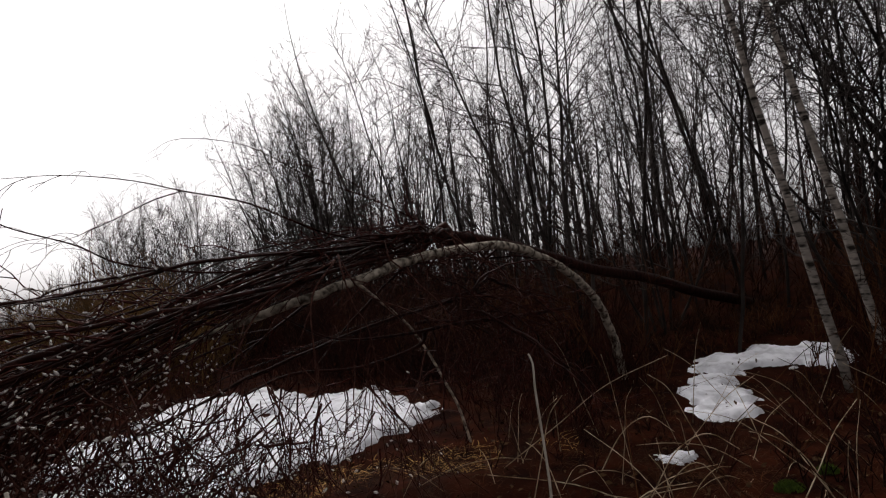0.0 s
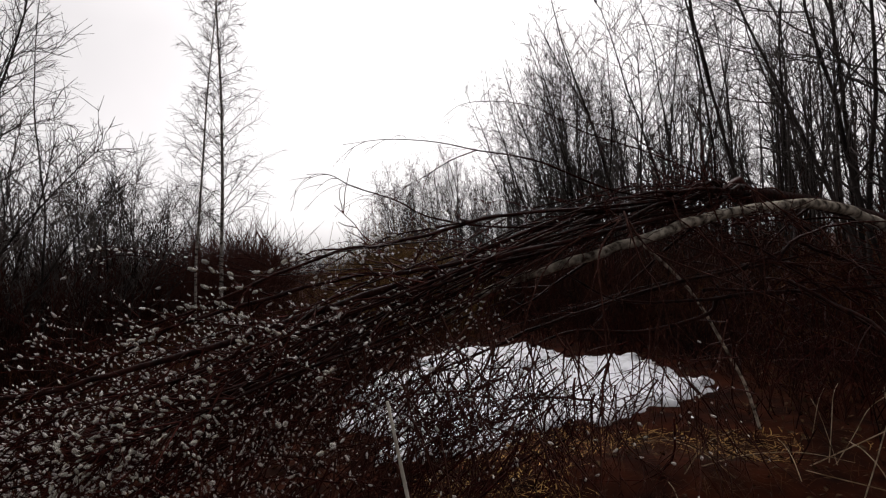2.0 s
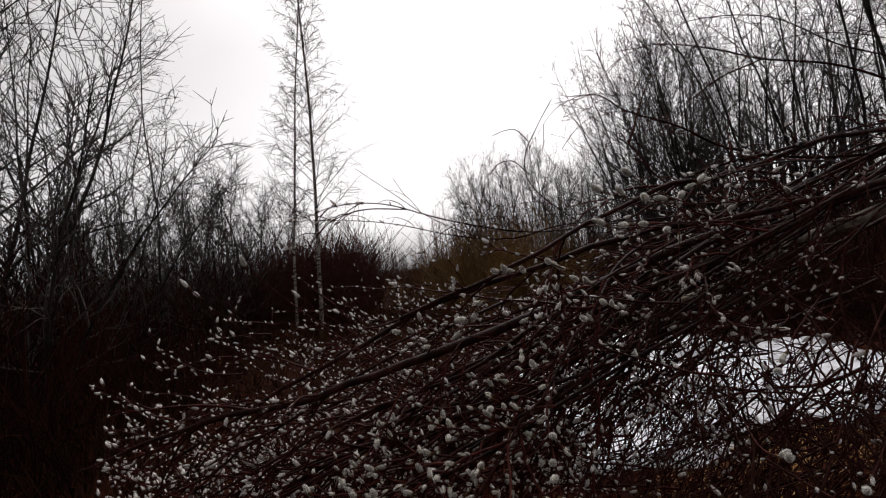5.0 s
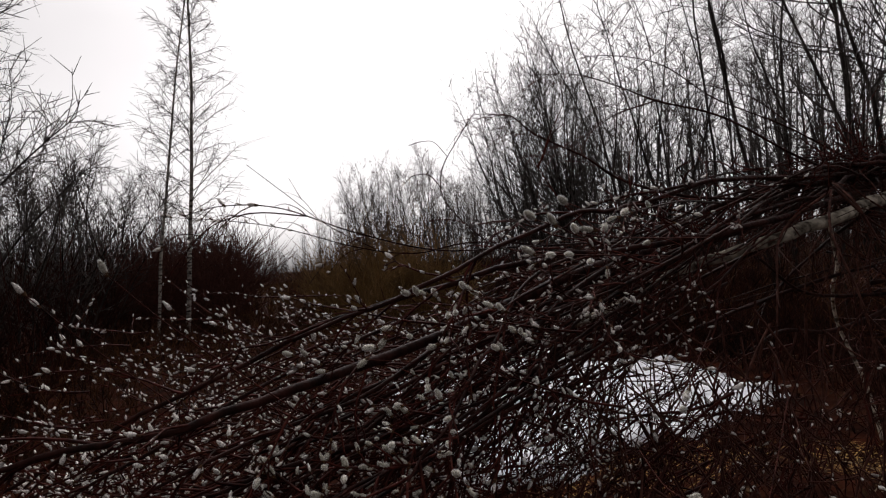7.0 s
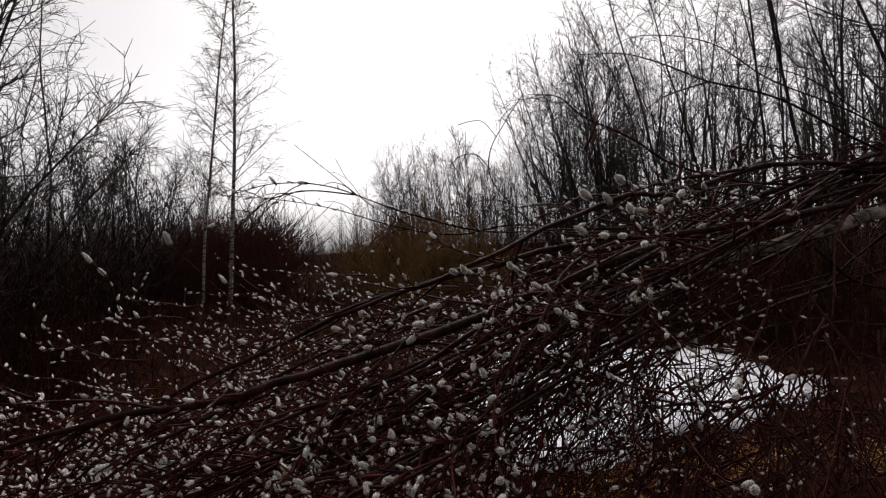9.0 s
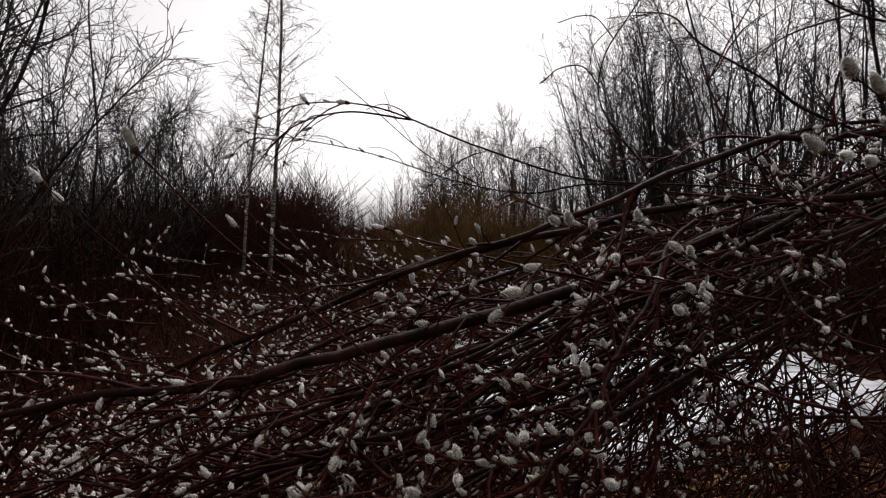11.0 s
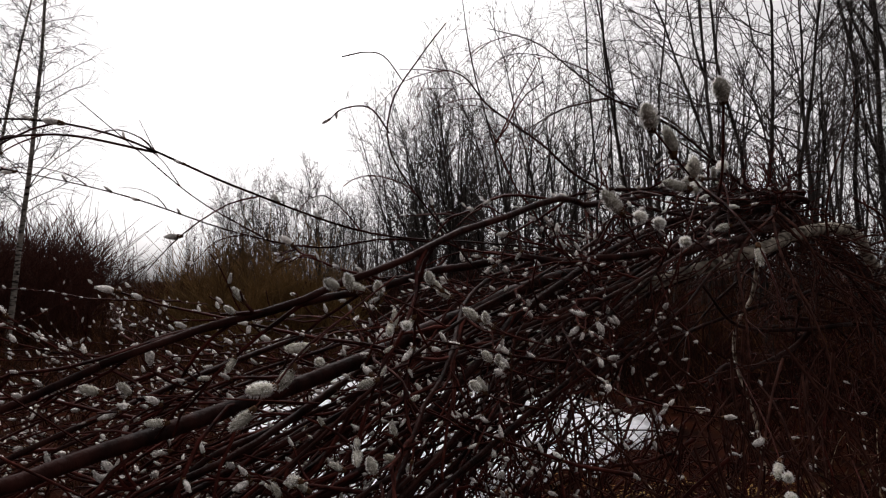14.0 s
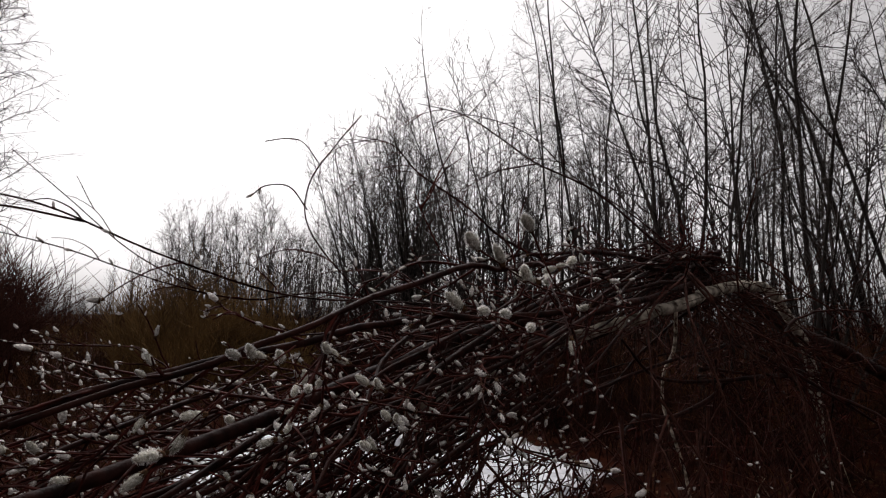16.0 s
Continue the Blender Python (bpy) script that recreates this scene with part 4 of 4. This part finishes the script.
    for points in ([(-0.64, 3.31, 1.84), (-0.60, 3.17, 1.72), (-0.54, 3.09, 1.52), (-0.46, 3.01, 1.39), (-0.40, 2.95, 1.0)],
                   [(-0.64, 3.31, 1.82), (-0.50, 3.19, 1.60), (-0.24, 3.13, 1.46), (0.1, 3.1, 1.3)],
                   [(-0.66, 3.28, 1.80), (-0.75, 3.0, 1.6), (-0.72, 2.8, 1.3), (-0.70, 2.7, 0.9)],
                   [(-0.66, 3.28, 1.80), (-0.95, 2.9, 1.62), (-1.05, 2.6, 1.35), (-1.1, 2.5, 1.0)],
                   [(-0.45, 4.02, 1.66), (-0.15, 4.05, 1.53), (0.06, 4.15, 1.47), (0.35, 4.2, 1.44), (0.63, 4.27, 1.42)],
                   [(-0.05, 4.66, 1.94), (0.05, 4.60, 1.82), (0.15, 4.55, 1.70), (0.36, 4.46, 1.48), (0.45, 4.4, 1.36)],
                   [(0.16, 4.72, 2.0), (0.31, 4.66, 1.96), (0.44, 4.60, 1.60), (0.57, 4.54, 1.15), (0.62, 4.5, 0.7)],
                   [(0.05, 4.72, 2.0), (-0.15, 4.35, 1.86), (-0.30, 4.05, 1.72), (-0.40, 3.85, 1.52), (-0.44, 3.75, 1.2)],
                   [(-0.10, 4.45, 1.94), (-0.28, 4.10, 1.80), (-0.52, 3.80, 1.66), (-0.70, 3.55, 1.50), (-0.78, 3.4, 1.25)],
                   [(-0.25, 4.15, 1.84), (-0.42, 3.85, 1.78), (-0.70, 3.62, 1.76), (-0.95, 3.35, 1.62), (-1.1, 3.2, 1.4)],
                   [(-0.20, 4.20, 1.88), (0.02, 4.05, 1.72), (0.10, 3.95, 1.50), (0.08, 3.9, 1.2)],
                   [(-0.30, 4.00, 1.80), (-0.20, 3.75, 1.62), (-0.02, 3.62, 1.40), (0.06, 3.55, 1.05)]):
        g = Geo()
        pts = spline(points, 16)
        g.tube(pts, 0.007, 0.0025, 5)
        for k in range(9):
            q, e = along(pts, r.uniform(0.2, 0.98))
            veil.tube(grow(r, q, aside(r, e, 40), r.uniform(0.15, 0.4), 6, 0.12, -0.05), 0.0035, 0.0015, 3)
        willow_part("falling_shoot", g, M_SHOOT)
    for i in range(60):
        p = Vector((r.uniform(-0.75, 0.15), r.uniform(3.75, 4.6), r.uniform(1.62, 1.98)))
        way = (r.gauss(0.1, 0.7), r.gauss(-0.2, 0.5), r.gauss(-0.25, 0.4))
        s = grow(r, p, way, r.uniform(0.3, 0.85), 8, 0.22, -0.05)
        veil.tube(s, r.uniform(0.004, 0.008), 0.002, 4)
        for k in range(3):
            q, e = along(s, r.uniform(0.2, 0.95))
            veil.tube(grow(r, q, aside(r, e, 45), r.uniform(0.12, 0.35), 5, 0.18, -0.03), 0.003, 0.0014, 3)
    # crooked dark branches below the knot, placed to hide the arch from late views
    rk = random.Random(131)
    for i in range(15):
        g = Geo()
        p = Vector((rk.uniform(-0.35, 0.55), rk.uniform(4.0, 4.9), rk.uniform(1.15, 1.62)))
        way = (rk.gauss(0.9, 0.4), rk.gauss(0.5, 0.5), rk.gauss(-0.15, 0.3))
        s = grow(rk, p, way, rk.uniform(0.7, 1.5), 11, 0.16, -0.055)
        g.tube(s, rk.uniform(0.008, 0.017), 0.004, 5)
        willow_part("crooked_branch", g, M_BARK)
        for k in range(9):
            q, e = along(s, rk.uniform(0.1, 0.98))
            tw = grow(rk, q, aside(rk, e, rk.uniform(30, 70)), rk.uniform(0.15, 0.55), 6, 0.18, -0.05)
            twigs.tube(tw, 0.0045, 0.0018, 3)
            q2, e2 = along(tw, rk.uniform(0.3, 0.9))
            twigs.tube(grow(rk, q2, aside(rk, e2, 45), rk.uniform(0.08, 0.25), 4, 0.15, -0.04), 0.0028, 0.0014, 3)
    for i in range(110):
        p = Vector((rk.uniform(-0.1, 1.2), rk.uniform(4.1, 5.6), rk.uniform(0.55, 1.55)))
        tw = grow(rk, p, (rk.gauss(0, 0.8), rk.gauss(0, 0.5), rk.gauss(-0.3, 0.6)), rk.uniform(0.3, 0.9), 7, 0.18, -0.06)
        twigs.tube(tw, rk.uniform(0.003, 0.007), 0.002, 3)
        q, e = along(tw, rk.uniform(0.2, 0.8))
        twigs.tube(grow(rk, q, aside(rk, e, 45), rk.uniform(0.15, 0.4), 5, 0.15, -0.05), 0.003, 0.0015, 3)
    # single catkins held out on thin shoots
    for points, n in SHOOTS:
        s = Geo()
        pts = spline(points, 10)
        s.tube(pts, 0.0016, 0.0010, 4)
        willow_part("shoot", s, M_RED)
        for k in range(n):
            p, d = along(pts, 1.0 - 0.13 * k)
            catkins.append((p, (aside(r, d, 30 if k else 12) + Vector((0, 0, 0.4))).normalized(), r.uniform(0.9, 1.1)))
    # fine twigs that hang in front of the snow
    for i in range(120):
        p = Vector((r.uniform(-2.8, -0.55), r.uniform(1.6, 3.4), r.uniform(0.70, 1.35)))
        if -p.x / p.y < 0.63:
            p.z = 0.55 + 0.5 * (p.z - 0.70)
        if -p.x / p.y < 0.40 and r.random() < (0.85 if -p.x / p.y < 0.27 else 0.45):
            continue
        s = cut(grow(r, p, (r.uniform(-1.0, -0.3), r.uniform(-0.5, 0.1), r.uniform(-0.9, -0.25)), r.uniform(0.5, 1.1), 8, 0.08, -0.03))
        if len(s) < 4:
            continue
        twigs.tube(s, 0.005, 0.002, 4)
        for k in range(4):
            q, e = along(s, r.uniform(0.2, 0.9))
            twigs.tube(grow(r, q, aside(r, e, 35), r.uniform(0.12, 0.35), 5, 0.1, -0.03), 0.003, 0.0015, 3)
        if r.random() < 0.45:
            dress(s, r, 0.09, 0.95, 0.4)
    # thin shoots that hang from the stems down to the snow
    for i in range(240):
        p = Vector((r.uniform(-2.6, -0.35), r.uniform(2.5, 3.9), 0))
        p.z, reach = r.uniform(0.55, 1.12), r.uniform(0.35, 1.0)
        if -p.x / p.y < 0.40:
            p.z, reach = max(p.z, 0.8), min(reach, 0.55)
            if r.random() < (0.8 if -p.x / p.y < 0.27 else 0.1):
                continue
        s = cut(grow(r, p, (r.gauss(-0.45, 0.55), r.uniform(-0.5, 0.4), r.uniform(-1.0, -0.25)), reach, 8, 0.15, -0.02))
        if len(s) < 4:
            continue
        twigs.tube(s, r.choice((0.003, 0.004, 0.0075)), 0.0018, 4)
        for k in range(5):
            q, e = along(s, r.uniform(0.15, 0.95))
            twigs.tube(grow(r, q, aside(r, e, 40), r.uniform(0.10, 0.35), 5, 0.12, -0.03), 0.0028, 0.0014, 3)
        if r.random() < 0.2:
            dress(s, r, 0.12, 0.95, 0.3)
    # a loose veil of shoots below the knot
    for i in range(125):
        f = r.random() ** 1.3
        p = Vector((-1.75 + 1.55 * f + r.gauss(0, 0.08), 2.0 + 1.0 * f + r.gauss(0, 0.22), r.uniform(0.75, 1.42)))
        if -p.x / p.y < 0.50:
            p.z = min(p.z, 1.24)
        s = cut(grow(r, p, (r.uniform(-0.5, 0.6), r.uniform(-0.6, 0.2), r.uniform(-1.1, -0.4)), r.uniform(0.35, 0.85), 8, 0.13, -0.02))
        if len(s) < 4:
            continue
        veil.tube(s, 0.0040, 0.0016, 4)
        for k in range(4):
            q, e = along(s, r.uniform(0.1, 0.95))
            veil.tube(grow(r, q, aside(r, e, 45), r.uniform(0.08, 0.28), 5, 0.14, -0.02), 0.0026, 0.0013, 3)
        if r.random() < 0.8:
            dress(s, r, 0.15, 1.0, 0.2)
    tagged(willow_part("hanging_shoot", veil, M_SHOOT), kind="stuff")
    tagged(willow_part("twig_tangle", twigs, M_TWIG), kind="stuff")


make_willow()


def catkin_geo(seed, hairs, rings, seg):
    """An oval bud of grey tufts in a coat of silver hairs, on a brown scale."""
    r = random.Random(seed)
    g = Geo()
    length, rad, bow = 0.0275 * r.uniform(0.9, 1.1), 0.0056 * r.uniform(0.85, 1.1), r.uniform(-0.004, 0.004)

    def wide(u):
        return rad * (math.sin(math.pi * min(0.97, 0.06 + 0.90 * u)) ** 0.62)

    for i in range(rings + 1):
        u = i / rings
        for k in range(seg):
            a = 2 * math.pi * (k + 0.5 * (i % 2)) / seg
            w = wide(u) * (1 + r.uniform(-0.22, 0.16))
            g.v.append(Vector((w * math.cos(a) + bow * u * u, w * math.sin(a), length * u)))
    for i in range(rings):
        for k in range(seg):
            q = (k + 1) % seg
            g.f.append((i * seg + k, i * seg + q, (i + 1) * seg + q, (i + 1) * seg + k))
            g.m.append(0)
    g.f.append(tuple(rings * seg + k for k in range(seg)))
    g.m.append(0)
    g.tube([Vector((0, 0, -0.004)), Vector((0, 0, 0.005))], 0.0028, 0.0050, 4 if hairs < 50 else 6, 2)
    long, fat = (0.72, 0.00024) if hairs > 50 else (0.75, 0.0010)
    for _ in range(hairs):
        u, a = r.uniform(0.02, 1.0), r.random() * 6.3
        w = wide(u)
        n = Vector((math.cos(a), math.sin(a), 0.45 + (1.6 if u > 0.85 else 0)))
        p = Vector((w * math.cos(a) + bow * u * u, w * math.sin(a), length * u)) * 0.97
        t = Vector((-math.sin(a), math.cos(a), 0)) * fat
        g.add([p - t, p + t, p + n.normalized() * r.uniform(0.0022, 0.0052) * long], [(0, 1, 2)], 1)
    return g


def catkin_pose(p, way, size):
    q = way.to_track_quat('Z', 'Y')
    return Matrix.LocRotScale(p, q, (size, size, size))


def make_catkins():
    r = random.Random(99)
    whole = [catkin_geo(300 + i, 460, 7, 9).mesh("catkin", M_BACKLIT, M_FUZZ, M_SCALE) for i in range(4)]
    light = [catkin_geo(310 + i, 12, 3, 5) for i in range(5)]
    # those nearest the camera's last place are pieces of their own, in backlit colour
    low = [c for c in catkins if c[0].z < 0.62 and c[0].x > -2.1 and c[0].y > 1.85]
    drop = set(id(c) for k, c in enumerate(low) if k % 7)
    catkins[:] = [c for c in catkins if id(c) not in drop]
    catkins.sort(key=lambda c: (c[0] - Vector((-1.8, 0.9, 1.45))).length)
    for i, (p, way, size) in enumerate(catkins[:300]):
        ob = new("catkin", whole[i % 4])
        ob.parent = willow
        ob.matrix_basis = catkin_pose(p + SHIFT, way, size)
    g = Geo()
    for p, way, size in catkins[300:]:
        m = catkin_pose(p + SHIFT, way, size * r.choice((0.65, 0.8, 0.95, 1.15)))
        src = r.choice(light)
        base = len(g.v)
        g.v += [m @ v for v in src.v]
        g.f += [tuple(base + k for k in f) for f in src.f]
        g.m += src.m
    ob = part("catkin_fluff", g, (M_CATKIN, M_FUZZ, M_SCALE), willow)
    tagged(ob, kind="stuff")


make_catkins()


# ---- dead stalks in front ----
def make_stalk(points, rad, mat=M_STRAW, label="bleached dry weed stalk standing in dead grass"):
    ob = new("dead_stalk")
    g = Geo()
    o = Vector(points[0])
    g.tube([p - o for p in spline(points, 14)], rad, rad * 0.55, 6)
    part("stem", g, mat, ob)
    ob.matrix_basis = Matrix.Translation(o)
    return tagged(ob, label, "stalk", "dead stalks")


make_stalk([(0.33, 2.40, 0.0), (0.338, 2.39, 0.30), (0.350, 2.37, 0.62), (0.345, 2.365, 0.85), (0.335, 2.36, 1.08), (0.338, 2.355, 1.20), (0.322, 2.35, 1.25)], 0.0075, M_PALE)
make_stalk([(-0.95, 1.36, 0.0), (-0.965, 1.29, 0.5), (-0.98, 1.22, 0.94), (-1.0, 1.17, 1.27)], 0.0075, M_PALE, "thick yellowed broken stalk standing by the willow")
rs = random.Random(12)
for i in range(60):
    x, y = rs.uniform(-0.2, 3.6), rs.uniform(2.2, 5.4)
    h = rs.uniform(0.35, 1.0)
    lx, ly = rs.gauss(0, 0.5), rs.gauss(0, 0.3)
    z = gz(x, y)
    make_stalk([(x, y, z - 0.05), (x + lx * 0.42, y + ly * 0.4, z + h * 0.4), (x + lx * 0.75, y + ly * 0.8, z + h * 0.78), (x + lx * 1.15, y + ly * 1.2, z + h * rs.uniform(0.85, 1.1))], rs.uniform(0.002, 0.0042), M_STRAW if i % 3 else M_GRASS, "thin bent dry stalk in dead grass")
# pale stalks that lie broken across the dead grass
for i in range(38):
    x, y = rs.uniform(-0.6, 2.4), rs.uniform(2.3, 4.1)
    w, reach, z = rs.uniform(0, 6.3), rs.uniform(0.45, 1.05), gz(x, y)
    dx, dy, h = math.cos(w) * reach, math.sin(w) * reach * 0.5, rs.uniform(0.08, 0.42)
    make_stalk([(x, y, z - 0.02), (x + dx * 0.35, y + dy * 0.35, z + h * 0.75), (x + dx * 0.7, y + dy * 0.7, z + h * 1.05), (x + dx, y + dy, z + h * rs.uniform(0.5, 1.3))], rs.uniform(0.002, 0.0042), M_STRAW, "pale broken stalk lying across dead grass")


# a cushion of moss in the wet grass
def make_moss(x, y, size, seed):
    r = random.Random(seed)
    g = Geo()
    for _ in range(420):
        w, d = r.random() * 6.3, size * r.random() ** 0.6
        p = Vector((d * math.cos(w), d * math.sin(w) * 0.6, 0.035 * (1 - (d / size) ** 2)))
        g.tube(grow(r, p, (r.gauss(0, 0.5), r.gauss(0, 0.5), 1), r.uniform(0.015, 0.04), 3, 0.2), 0.0035, 0.001, 3)
    ob = part("moss_tuft", g, M_MOSS)
    ob.matrix_basis = pose(x, y, gz(x, y))
    return tagged(ob, "small cushion of bright green moss in wet grass", "moss", "moss cushions")


for x, y, size, seed in ((2.06, 3.54, 0.10, 1), (2.45, 3.72, 0.07, 2), (1.70, 3.30, 0.06, 3)):
    make_moss(x, y, size, seed)
